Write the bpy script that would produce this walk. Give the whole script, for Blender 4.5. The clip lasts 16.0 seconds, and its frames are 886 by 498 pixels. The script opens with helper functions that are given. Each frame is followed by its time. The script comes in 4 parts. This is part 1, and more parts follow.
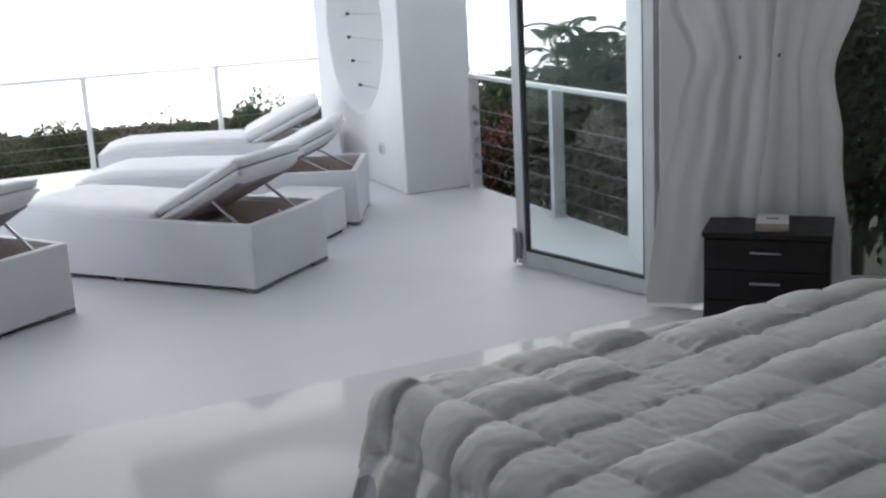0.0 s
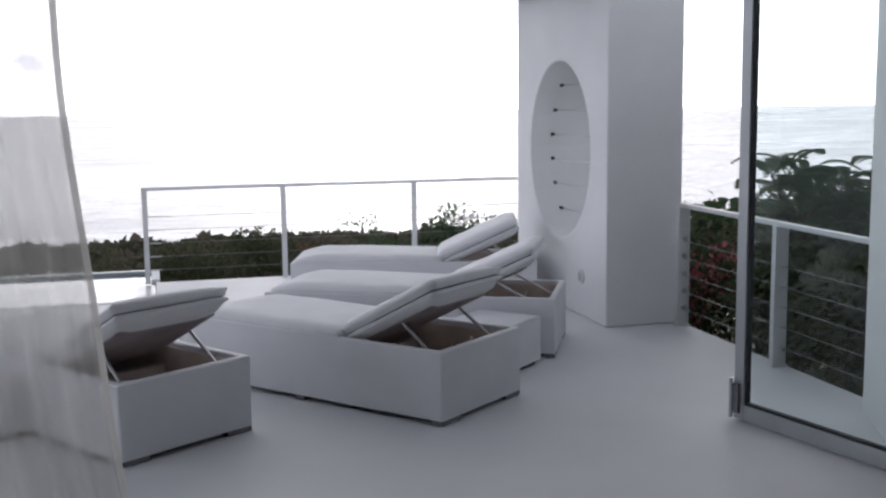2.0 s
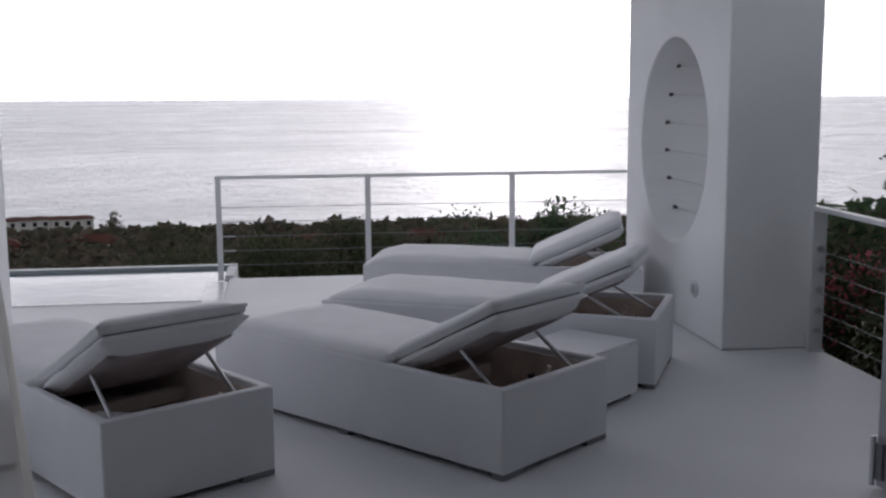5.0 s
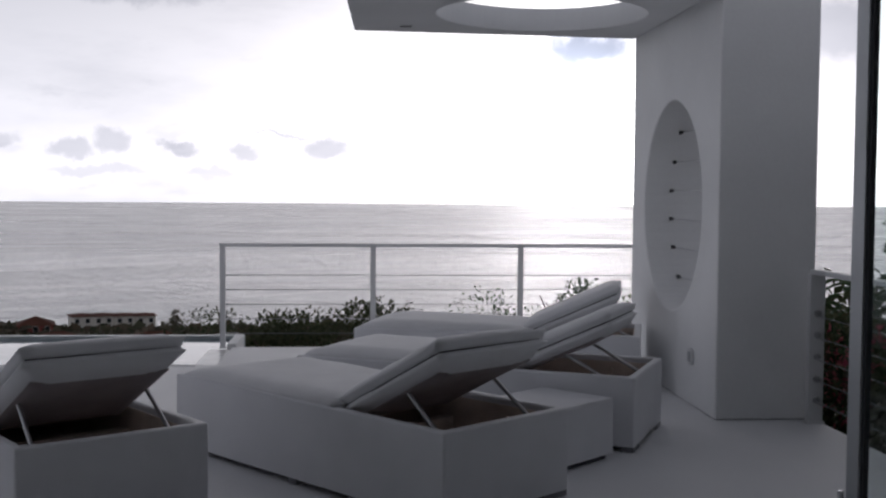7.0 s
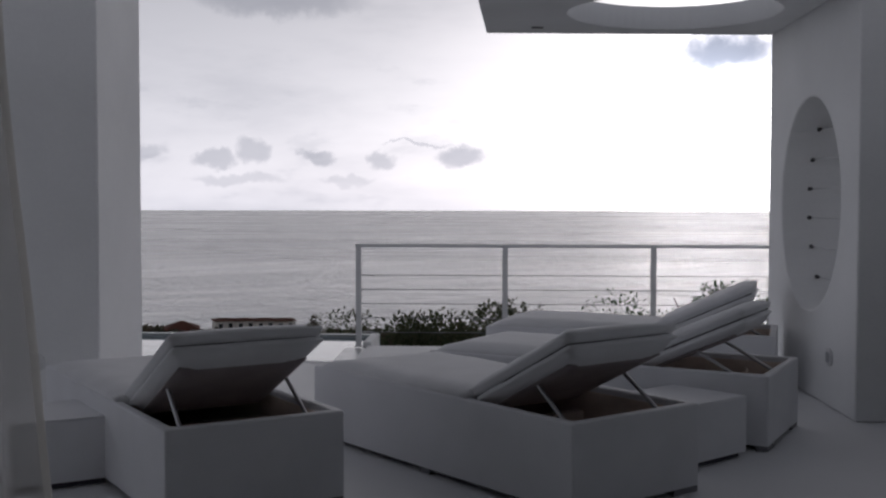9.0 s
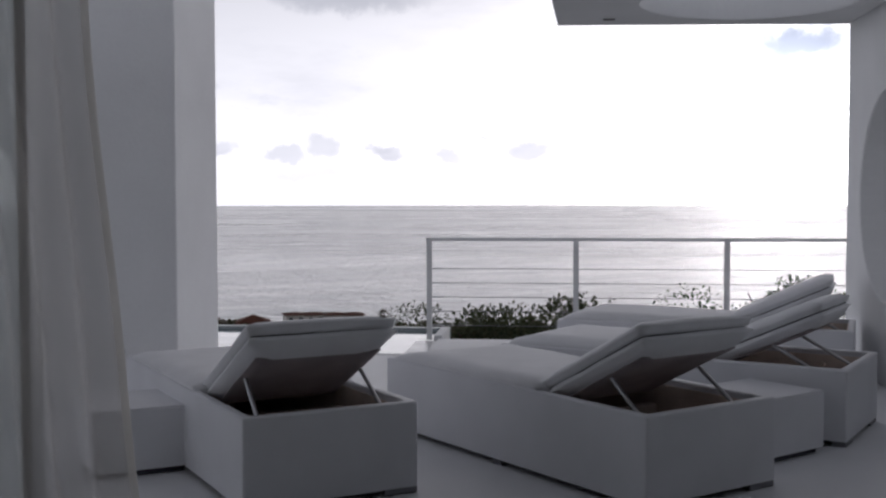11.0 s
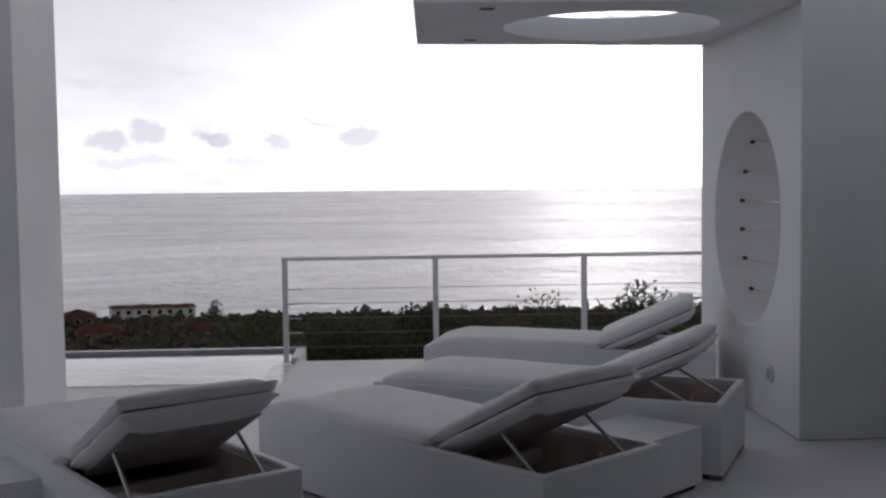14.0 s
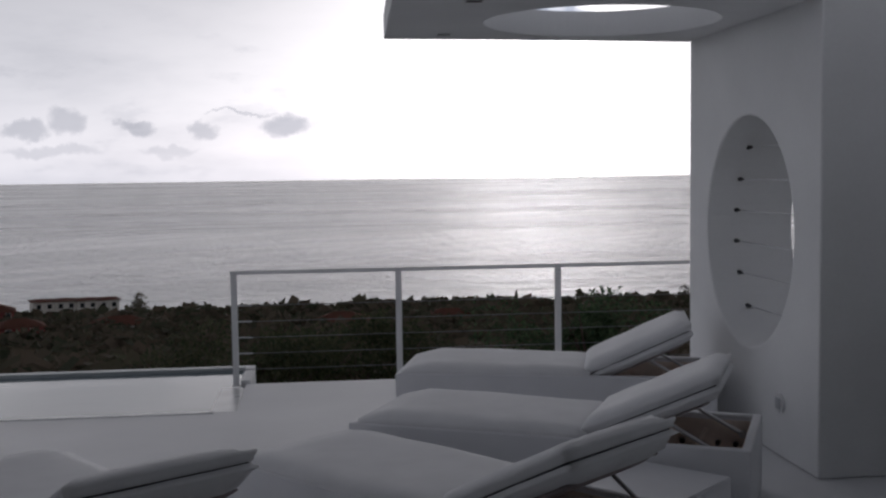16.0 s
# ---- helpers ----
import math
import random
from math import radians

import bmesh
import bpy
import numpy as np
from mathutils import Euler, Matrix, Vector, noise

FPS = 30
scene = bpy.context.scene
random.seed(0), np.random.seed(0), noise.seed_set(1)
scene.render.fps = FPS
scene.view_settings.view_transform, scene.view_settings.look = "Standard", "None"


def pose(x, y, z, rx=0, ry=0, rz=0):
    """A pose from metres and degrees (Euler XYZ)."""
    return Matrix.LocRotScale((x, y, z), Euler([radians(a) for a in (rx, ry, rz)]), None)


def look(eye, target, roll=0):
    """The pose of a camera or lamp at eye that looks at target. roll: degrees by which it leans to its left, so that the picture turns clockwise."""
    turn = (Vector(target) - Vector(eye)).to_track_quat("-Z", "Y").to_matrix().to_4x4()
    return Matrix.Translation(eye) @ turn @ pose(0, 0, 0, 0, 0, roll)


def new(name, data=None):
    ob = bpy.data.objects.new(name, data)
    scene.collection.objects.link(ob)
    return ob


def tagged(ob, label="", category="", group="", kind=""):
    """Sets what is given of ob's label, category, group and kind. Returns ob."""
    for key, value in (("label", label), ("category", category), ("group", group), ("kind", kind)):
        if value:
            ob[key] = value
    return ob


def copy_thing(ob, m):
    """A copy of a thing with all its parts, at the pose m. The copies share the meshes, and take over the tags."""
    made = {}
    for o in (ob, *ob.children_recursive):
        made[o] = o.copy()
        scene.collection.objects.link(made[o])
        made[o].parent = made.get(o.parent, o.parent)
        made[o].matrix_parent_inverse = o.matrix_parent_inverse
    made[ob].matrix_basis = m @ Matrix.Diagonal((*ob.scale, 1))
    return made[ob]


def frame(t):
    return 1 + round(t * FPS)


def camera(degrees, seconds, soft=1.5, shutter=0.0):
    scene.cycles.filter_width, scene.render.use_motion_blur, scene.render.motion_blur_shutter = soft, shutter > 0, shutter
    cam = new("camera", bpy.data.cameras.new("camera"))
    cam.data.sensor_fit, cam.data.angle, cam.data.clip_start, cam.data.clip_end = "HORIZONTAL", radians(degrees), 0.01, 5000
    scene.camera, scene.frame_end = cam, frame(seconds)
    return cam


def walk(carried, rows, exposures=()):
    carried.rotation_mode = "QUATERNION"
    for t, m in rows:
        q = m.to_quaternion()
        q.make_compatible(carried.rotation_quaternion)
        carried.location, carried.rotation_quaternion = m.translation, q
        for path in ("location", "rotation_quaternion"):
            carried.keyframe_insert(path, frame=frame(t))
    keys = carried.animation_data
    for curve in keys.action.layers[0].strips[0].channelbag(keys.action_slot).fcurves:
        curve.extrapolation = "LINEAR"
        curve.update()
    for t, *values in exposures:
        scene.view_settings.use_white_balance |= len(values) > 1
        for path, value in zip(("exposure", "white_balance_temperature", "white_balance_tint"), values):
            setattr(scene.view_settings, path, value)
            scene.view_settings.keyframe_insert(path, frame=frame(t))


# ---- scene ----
cam = camera(44.0, 16.0, 2.4)
PATH = [
    (0, (-2.1, -3.101, 1.865), (-1.32, -1.326, 1.378), -3.1),
    (0.5, (-2.064, -3.057, 1.855), (-1.416, -1.219, 1.403), -2.2),
    (1, (-2.042, -2.966, 1.857), (-1.483, -1.089, 1.45), -1.4),
    (1.5, (-2.035, -2.734, 1.829), (-1.521, -0.83, 1.495), -0.7),
    (2, (-2.027, -2.524, 1.834), (-1.534, -0.604, 1.57), -0.7),
    (2.5, (-1.992, -2.272, 1.846), (-1.526, -0.341, 1.613), -0.9),
    (3, (-1.856, -2.039, 1.849), (-1.442, -0.099, 1.589), -1.0),
    (3.5, (-1.732, -1.777, 1.817), (-1.368, 0.168, 1.528), -1.2),
    (3.7, (-1.692, -1.693, 1.838), (-1.347, 0.253, 1.533), -1.0),
    (5.8, (-1.227, -1.338, 1.673), (-1.006, 0.637, 1.442), 0.3),
    (6, (-1.158, -1.308, 1.599), (-0.946, 0.67, 1.399), 0.6),
    (6.5, (-1.019, -1.309, 1.497), (-0.832, 0.677, 1.359), 0.7),
    (7, (-0.907, -1.354, 1.463), (-0.754, 0.638, 1.367), 0.4),
    (7.5, (-0.854, -1.387, 1.419), (-0.746, 0.609, 1.344), 0.5),
    (8, (-0.856, -1.404, 1.417), (-0.804, 0.594, 1.337), 0.4),
    (8.5, (-0.863, -1.429, 1.402), (-0.883, 0.569, 1.322), 0.2),
    (9, (-0.889, -1.454, 1.405), (-0.98, 0.542, 1.321), 0.1),
    (9.5, (-0.905, -1.485, 1.408), (-1.072, 0.506, 1.32), 0.1),
    (9.7, (-0.905, -1.493, 1.398), (-1.103, 0.495, 1.311), 0.0),
    (11.8, (-0.922, -1.432, 1.388), (-1.138, 0.553, 1.284), -0.1),
    (12, (-0.933, -1.415, 1.383), (-1.119, 0.574, 1.275), -0.1),
    (12.5, (-1.002, -1.376, 1.399), (-1.109, 0.618, 1.279), 0.1),
    (13, (-1.084, -1.331, 1.431), (-1.116, 0.665, 1.297), 0.3),
    (13.5, (-1.14, -1.287, 1.548), (-1.104, 0.707, 1.408), -0.0),
    (14, (-1.16, -1.238, 1.701), (-1.071, 0.756, 1.579), -0.7),
    (14.5, (-1.195, -1.134, 1.818), (-1.064, 0.859, 1.727), -0.6),
    (15, (-1.152, -0.87, 1.902), (-1.007, 1.122, 1.805), -0.9),
    (15.5, (-1.352, -0.657, 1.866), (-1.157, 1.33, 1.749), -0.8),
    (16, (-1.436, -0.403, 1.848), (-1.216, 1.58, 1.705), -0.8),
]
EXPOSURES = [(0, 1.84, 6000, 10), (1.0, 1.36, 6000, 12), (1.5, 1.15, 6000, 14), (2.5, 0.76, 6000, 16), (3.5, 0.48, 6000, 17), (6, 0.2, 6000, 17), (7, -0.22, 6080, 17), (7.6, -0.45, 6050, 17), (9, -0.55, 6100, 17), (12, 0.12, 6050, 17), (13.5, -0.15, 6100, 17), (14.5, -0.3, 6100, 17), (15.5, -0.6, 6100, 16), (16, -0.58, 6100, 16)]
walk(cam, [(t, look(eye, target, roll)) for t, eye, target, roll in PATH], EXPOSURES)

# ---- world and sun ----
SUN_AZ, SUN_EL = 11.3, 9.0
world = bpy.data.worlds.new("sky")
scene.world = world
world.use_nodes = True
wn, wl = world.node_tree.nodes, world.node_tree.links
wn.clear()
w_out = wn.new("ShaderNodeOutputWorld")
w_bg = wn.new("ShaderNodeBackground")
w_bg.inputs[1].default_value = 0.10
sky = wn.new("ShaderNodeTexSky")
sky.sky_type = 'NISHITA'
sky.sun_disc = False
sky.sun_elevation, sky.sun_rotation = radians(SUN_EL), radians(SUN_AZ)
sky.air_density, sky.dust_density, sky.ozone_density = 1.0, 1.6, 1.0
w_tc = wn.new("ShaderNodeTexCoord")
w_bw = wn.new("ShaderNodeRGBToBW")
w_veil = wn.new("ShaderNodeMix")
w_veil.data_type = 'RGBA'
w_veil.inputs[0].default_value = 0.95
wl.new(sky.outputs[0], w_bw.inputs[0])
wl.new(sky.outputs[0], w_veil.inputs[6])
w_lum = wn.new("ShaderNodeMath")
w_lum.operation = 'MULTIPLY_ADD'
w_lum.inputs[1].default_value = 0.17
wl.new(w_bw.outputs[0], w_lum.inputs[0])
w_sep = wn.new("ShaderNodeSeparateXYZ")
wl.new(w_tc.outputs["Generated"], w_sep.inputs[0])
w_up = wn.new("ShaderNodeMapRange")
w_up.inputs[1].default_value, w_up.inputs[2].default_value, w_up.inputs[3].default_value, w_up.inputs[4].default_value = 0.0, 1.0, 1.0, 0.0
wl.new(w_sep.outputs[2], w_up.inputs[0])
w_pow = wn.new("ShaderNodeMath")
w_pow.operation = 'POWER'
w_pow.inputs[1].default_value = 3.5
wl.new(w_up.outputs[0], w_pow.inputs[0])
w_haze = wn.new("ShaderNodeMath")
w_haze.operation = 'MULTIPLY_ADD'
w_haze.inputs[1].default_value, w_haze.inputs[2].default_value = 10.0, 1.6
wl.new(w_pow.outputs[0], w_haze.inputs[0])
wl.new(w_haze.outputs[0], w_lum.inputs[2])
wl.new(w_lum.outputs[0], w_veil.inputs[7])


def sky_clouds(scale, stretch, low, high, seed):
    """A mask of clouds over the whole sky, by direction."""
    mp = wn.new("ShaderNodeMapping")
    mp.inputs["Scale"].default_value = (scale, scale, scale * stretch)
    mp.inputs["Location"].default_value = (seed, seed * 0.7, 0)
    wl.new(w_tc.outputs["Generated"], mp.inputs[0])
    nz = wn.new("ShaderNodeTexNoise")
    nz.inputs["Scale"].default_value, nz.inputs["Detail"].default_value, nz.inputs["Roughness"].default_value = 1.0, 7.0, 0.58
    wl.new(mp.outputs[0], nz.inputs["Vector"])
    mr = wn.new("ShaderNodeMapRange")
    mr.interpolation_type = 'SMOOTHSTEP'
    mr.inputs[1].default_value, mr.inputs[2].default_value = low, high
    wl.new(nz.outputs[0], mr.inputs[0])
    return mr.outputs[0]


def sky_mix(a, mask, factor, colour):
    mu = wn.new("ShaderNodeMath")
    mu.operation = 'MULTIPLY'
    mu.inputs[1].default_value = factor
    wl.new(mask, mu.inputs[0])
    mx = wn.new("ShaderNodeMix")
    mx.data_type, mx.blend_type = 'RGBA', 'MULTIPLY'
    wl.new(mu.outputs[0], mx.inputs[0])
    wl.new(a, mx.inputs[6])
    mx.inputs[7].default_value = (*colour, 1)
    return mx.outputs[2]


w_col = sky_mix(w_veil.outputs[2], sky_clouds(2.3, 3.5, 0.42, 0.68, 3.1), 0.38, (0.40, 0.43, 0.48))
w_col = sky_mix(w_col, sky_clouds(13.0, 3.0, 0.56, 0.70, 7.7), 0.22, (0.50, 0.53, 0.58))


def sky_math(op, a, b):
    m = wn.new("ShaderNodeMath")
    m.operation = op
    for k, value in enumerate((a, b)):
        if isinstance(value, (int, float)):
            m.inputs[k].default_value = value
        else:
            wl.new(value, m.inputs[k])
    return m.outputs[0]


def sky_vector(op, a, b, out=0):
    m = wn.new("ShaderNodeVectorMath")
    m.operation = op
    for k, value in enumerate((a, b)):
        if isinstance(value, (tuple, Vector)):
            m.inputs[k].default_value = value
        elif value is not None:
            wl.new(value, m.inputs[k])
    return m.outputs[out]


c_noise = wn.new("ShaderNodeTexNoise")
c_noise.inputs["Scale"].default_value, c_noise.inputs["Detail"].default_value, c_noise.inputs["Roughness"].default_value = 42.0, 6.0, 0.6
wl.new(w_tc.outputs["Generated"], c_noise.inputs["Vector"])
c_shift = sky_vector('MULTIPLY', sky_vector('SUBTRACT', c_noise.outputs["Color"], (0.5, 0.5, 0.5)), (0.035, 0.035, 0.03))
c_dir = sky_vector('ADD', w_tc.outputs["Generated"], c_shift)
# wide glow of the veiled sun, strongest under the cloud that hides it
w_sun = Vector((math.sin(radians(SUN_AZ)) * math.cos(radians(3.5)), math.cos(radians(SUN_AZ)) * math.cos(radians(3.5)), math.sin(radians(3.5))))
w_dot = sky_vector('DOT_PRODUCT', sky_vector('NORMALIZE', w_tc.outputs["Generated"], None), w_sun, 1)
w_face = sky_math('MAXIMUM', w_dot, 0.0)
w_glow = sky_math('ADD', sky_math('MULTIPLY', sky_math('POWER', w_face, 60.0), 6.0), sky_math('MULTIPLY', sky_math('POWER', w_face, 420.0), 64.0))
w_add = wn.new("ShaderNodeMix")
w_add.data_type, w_add.blend_type = 'RGBA', 'ADD'
w_add.inputs[0].default_value = 1.0
wl.new(w_col, w_add.inputs[6])
wl.new(sky_vector('MULTIPLY', sky_vector('ADD', (0.0, 0.0, 0.0), w_glow), (1.0, 0.95, 0.87)), w_add.inputs[7])
w_col = w_add.outputs[2]
# small cumulus over the horizon: azimuth, elevation, half width, half height (degrees), density
for az, el, hw, hh, dense in ((-1.0, 2.35, 1.35, 0.75, 0.62), (-5.4, 2.2, 0.8, 0.5, 0.45), (-8.4, 2.45, 0.95, 0.42, 0.5), (-11.8, 2.65, 0.9, 0.8, 0.45),
                              (-13.8, 2.2, 1.2, 0.5, 0.45), (-12.6, 1.2, 2.6, 0.35, 0.3), (-7.0, 1.15, 1.6, 0.3, 0.25), (-3.4, 3.1, 1.9, 0.10, 0.4),
                              (12.6, 7.4, 2.8, 1.0, 0.95), (12.3, 7.7, 2.5, 0.9, 0.9), (24.6, 8.2, 2.2, 1.8, 0.6), (12.3, 2.4, 3.4, 1.0, 0.5), (-10.5, 10.4, 4.5, 1.0, 0.45), (-17.5, 2.6, 1.4, 0.6, 0.4), (28.5, 3.0, 2.5, 0.8, 0.4)):
    a, e = radians(az - 0.6), radians(el)
    centre = Vector((math.sin(a) * math.cos(e), math.cos(a) * math.cos(e), math.sin(e)))
    off = sky_vector('SUBTRACT', c_dir, centre)
    u = sky_math('DIVIDE', sky_vector('DOT_PRODUCT', off, Vector((math.cos(a), -math.sin(a), 0)), 1), radians(hw))
    w = sky_math('DIVIDE', sky_vector('DOT_PRODUCT', off, Vector((0, 0, 1)), 1), radians(hh))
    far = sky_vector('LENGTH', off, None, 1)
    d2 = sky_math('ADD', sky_math('ADD', sky_math('MULTIPLY', u, u), sky_math('MULTIPLY', w, w)), sky_math('MULTIPLY', far, far))
    edge = wn.new("ShaderNodeMapRange")
    edge.interpolation_type = 'SMOOTHSTEP'
    edge.inputs[1].default_value, edge.inputs[2].default_value = 1.3, 0.2
    wl.new(d2, edge.inputs[0])
    w_col = sky_mix(w_col, edge.outputs[0], min(0.97, dense * 1.05), (0.40, 0.43, 0.48))
wl.new(w_col, w_bg.inputs[0])
wl.new(w_bg.outputs[0], w_out.inputs[0])

sun = new("sun", bpy.data.lights.new("sun", 'SUN'))
sun.data.energy, sun.data.angle, sun.data.color = 0.7, radians(90), (1.0, 0.93, 0.84)
a_s, e_s = radians(SUN_AZ), radians(SUN_EL)
sun_dir = Vector((math.sin(a_s) * math.cos(e_s), math.cos(a_s) * math.cos(e_s), math.sin(e_s)))
sun.matrix_world = look(sun_dir * 60, (0, 0, 0))


# ---- materials ----
def material(name, colour, rough=0.6, metal=0.0, vary=0.06, scale=3.0, fine=60.0, bump=0.05, spec=0.5, colour2=None, per_object=0.0, coat=0.0, rough_vary=0.08):
    """A painted or plain surface with variation at two scales and fine relief."""
    m = bpy.data.materials.new(name)
    m.use_nodes = True
    n, l = m.node_tree.nodes, m.node_tree.links
    b = n["Principled BSDF"]
    tc = n.new("ShaderNodeTexCoord")
    n1 = n.new("ShaderNodeTexNoise")
    n1.inputs["Scale"].default_value, n1.inputs["Detail"].default_value = scale, 5
    n2 = n.new("ShaderNodeTexNoise")
    n2.inputs["Scale"].default_value, n2.inputs["Detail"].default_value = fine, 3
    l.new(tc.outputs["Object"], n1.inputs["Vector"])
    l.new(tc.outputs["Object"], n2.inputs["Vector"])
    add = n.new("ShaderNodeMath")
    add.operation = 'MULTIPLY_ADD'
    add.inputs[1].default_value = 0.35
    l.new(n2.outputs[0], add.inputs[0])
    l.new(n1.outputs[0], add.inputs[2])
    mr = n.new("ShaderNodeMapRange")
    mr.inputs[1].default_value, mr.inputs[2].default_value = 0.4, 0.95
    l.new(add.outputs[0], mr.inputs[0])
    mx = n.new("ShaderNodeMix")
    mx.data_type = 'RGBA'
    c2 = colour2 or [c * (1 - vary) for c in colour]
    c1 = colour if colour2 else [min(1, c * (1 + vary)) for c in colour]
    mx.inputs[6].default_value, mx.inputs[7].default_value = (*c1, 1), (*c2, 1)
    l.new(mr.outputs[0], mx.inputs[0])
    base = mx.outputs[2]
    if per_object:
        oi = n.new("ShaderNodeObjectInfo")
        hs = n.new("ShaderNodeHueSaturation")
        m2 = n.new("ShaderNodeMapRange")
        m2.inputs[3].default_value, m2.inputs[4].default_value = 1 - per_object, 1 + per_object
        l.new(oi.outputs["Random"], m2.inputs[0])
        l.new(m2.outputs[0], hs.inputs["Value"])
        l.new(base, hs.inputs["Color"])
        base = hs.outputs[0]
    l.new(base, b.inputs["Base Color"])
    r = n.new("ShaderNodeMapRange")
    r.inputs[3].default_value, r.inputs[4].default_value = max(0.02, rough - rough_vary), min(1, rough + rough_vary)
    l.new(n1.outputs[0], r.inputs[0])
    l.new(r.outputs[0], b.inputs["Roughness"])
    b.inputs["Metallic"].default_value = metal
    b.inputs["Specular IOR Level"].default_value = spec
    b.inputs["Coat Weight"].default_value = coat
    b.inputs["Coat Roughness"].default_value = 0.06
    if bump:
        bp = n.new("ShaderNodeBump")
        bp.inputs["Strength"].default_value, bp.inputs["Distance"].default_value = bump, 0.01
        l.new(n2.outputs[0], bp.inputs["Height"])
        l.new(bp.outputs[0], b.inputs["Normal"])
    return m


WALL = material("white_plaster", (0.80, 0.81, 0.82), 0.75, vary=0.05, scale=1.6, fine=45, bump=0.12)
DECK = material("white_deck_paint", (0.74, 0.75, 0.77), 0.55, vary=0.06, scale=0.9, fine=90, bump=0.06, spec=0.35)
POLISHED = material("polished_white_floor", (0.72, 0.73, 0.745), 0.07, vary=0.05, scale=1.2, fine=30, bump=0.003, spec=0.05, rough_vary=0.015)
WOVEN = material("white_woven_vinyl", (0.76, 0.77, 0.80), 0.6, vary=0.05, scale=2.5, fine=260, bump=0.25)
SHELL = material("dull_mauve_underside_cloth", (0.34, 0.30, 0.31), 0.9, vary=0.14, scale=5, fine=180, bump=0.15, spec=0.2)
CUSHION = material("white_cushion_fabric", (0.80, 0.81, 0.83), 0.85, vary=0.05, scale=5, fine=320, bump=0.15, spec=0.2)
# near-black colour for piping, and for shade in cushion gaps and under bases
SEAM_SHADE = material("dark_seam_and_gap_shade", (0.07, 0.07, 0.09), 0.8, vary=0.2)
TAN = material("tan_inner_lining", (0.74, 0.65, 0.59), 0.85, vary=0.18, scale=6, fine=120, bump=0.15)
DARKPIN = material("black_plastic", (0.03, 0.03, 0.035), 0.5, vary=0.1)
STEEL = material("brushed_steel", (0.55, 0.56, 0.58), 0.35, 0.9, vary=0.08, scale=8, fine=200, bump=0.03)
ALU = material("grey_aluminium", (0.50, 0.52, 0.54), 0.42, 0.55, vary=0.06, scale=5, fine=160, bump=0.03)
GASKET = material("black_rubber_gasket", (0.03, 0.035, 0.04), 0.6, vary=0.1)
CABLE = material("dull_steel_cable", (0.22, 0.23, 0.24), 0.45, 0.6, vary=0.1)
RAIL = material("white_painted_rail", (0.70, 0.71, 0.72), 0.45, 0.0, vary=0.05, scale=6, fine=120, bump=0.03)
FOOT = material("grey_metal_foot", (0.22, 0.22, 0.24), 0.5, 0.4, vary=0.1)
ESPRESSO = material("espresso_wood", (0.013, 0.011, 0.012), 0.5, vary=0.35, scale=14, fine=90, bump=0.05, spec=0.3)
QUILT = material("white_quilt_cotton", (0.82, 0.82, 0.80), 0.9, vary=0.05, scale=4, fine=160, bump=0.08, spec=0.15)
HEM = material("grey_quilt_hem", (0.40, 0.42, 0.46), 0.9, vary=0.08, scale=6, fine=240, bump=0.1)
BEDBASE = material("dark_bed_base", (0.05, 0.055, 0.065), 0.7, vary=0.15)
PAPER = material("book_cover", (0.78, 0.78, 0.75), 0.6, vary=0.05)
PAGES = material("book_pages", (0.60, 0.52, 0.38), 0.8, vary=0.12, scale=30, fine=200)
INK = material("book_ink", (0.12, 0.11, 0.10), 0.7, vary=0.1)
BARK = material("bark", (0.13, 0.10, 0.08), 0.9, vary=0.3, scale=12, fine=70, bump=0.5)
SOIL = material("scrub_ground", (0.055, 0.06, 0.028), 0.95, vary=0.4, scale=0.08, fine=1.2, bump=0.3, colour2=(0.10, 0.075, 0.045))
TERRACOTTA = material("terracotta_roof", (0.19, 0.07, 0.045), 0.85, vary=0.2, scale=0.5, fine=6, bump=0.2)
CREAM = material("cream_render", (0.74, 0.71, 0.65), 0.8, vary=0.1, scale=0.4, fine=6)
REDWALL = material("red_render", (0.30, 0.09, 0.08), 0.85, vary=0.15, scale=0.4, fine=6)
DARKGLASS = material("dark_window", (0.03, 0.035, 0.04), 0.2, vary=0.1)
CAP = material("wet_pool_stone", (0.55, 0.57, 0.58), 0.3, vary=0.12, scale=5, fine=80, bump=0.08)
BASIN = material("pool_basin_tile", (0.32, 0.36, 0.38), 0.4, vary=0.15, scale=2, fine=30)


def leaf_material(name, dark, light, hue):
    """Leaves that differ island by island and let some light through."""
    m = bpy.data.materials.new(name)
    m.use_nodes = True
    n, l = m.node_tree.nodes, m.node_tree.links
    b = n["Principled BSDF"]
    g = n.new("ShaderNodeNewGeometry")
    cr = n.new("ShaderNodeValToRGB")
    cr.color_ramp.elements[0].color, cr.color_ramp.elements[1].color = (*dark, 1), (*light, 1)
    e = cr.color_ramp.elements.new(0.93)
    e.color = (*hue, 1)
    l.new(g.outputs["Random Per Island"], cr.inputs[0])
    l.new(cr.outputs[0], b.inputs["Base Color"])
    b.inputs["Roughness"].default_value = 0.8
    b.inputs["Specular IOR Level"].default_value = 0.15
    tr = n.new("ShaderNodeBsdfTranslucent")
    l.new(cr.outputs[0], tr.inputs[0])
    mx = n.new("ShaderNodeMixShader")
    mx.inputs[0].default_value = 0.3
    l.new(b.outputs[0], mx.inputs[1])
    l.new(tr.outputs[0], mx.inputs[2])
    l.new(mx.outputs[0], n["Material Output"].inputs[0])
    return m


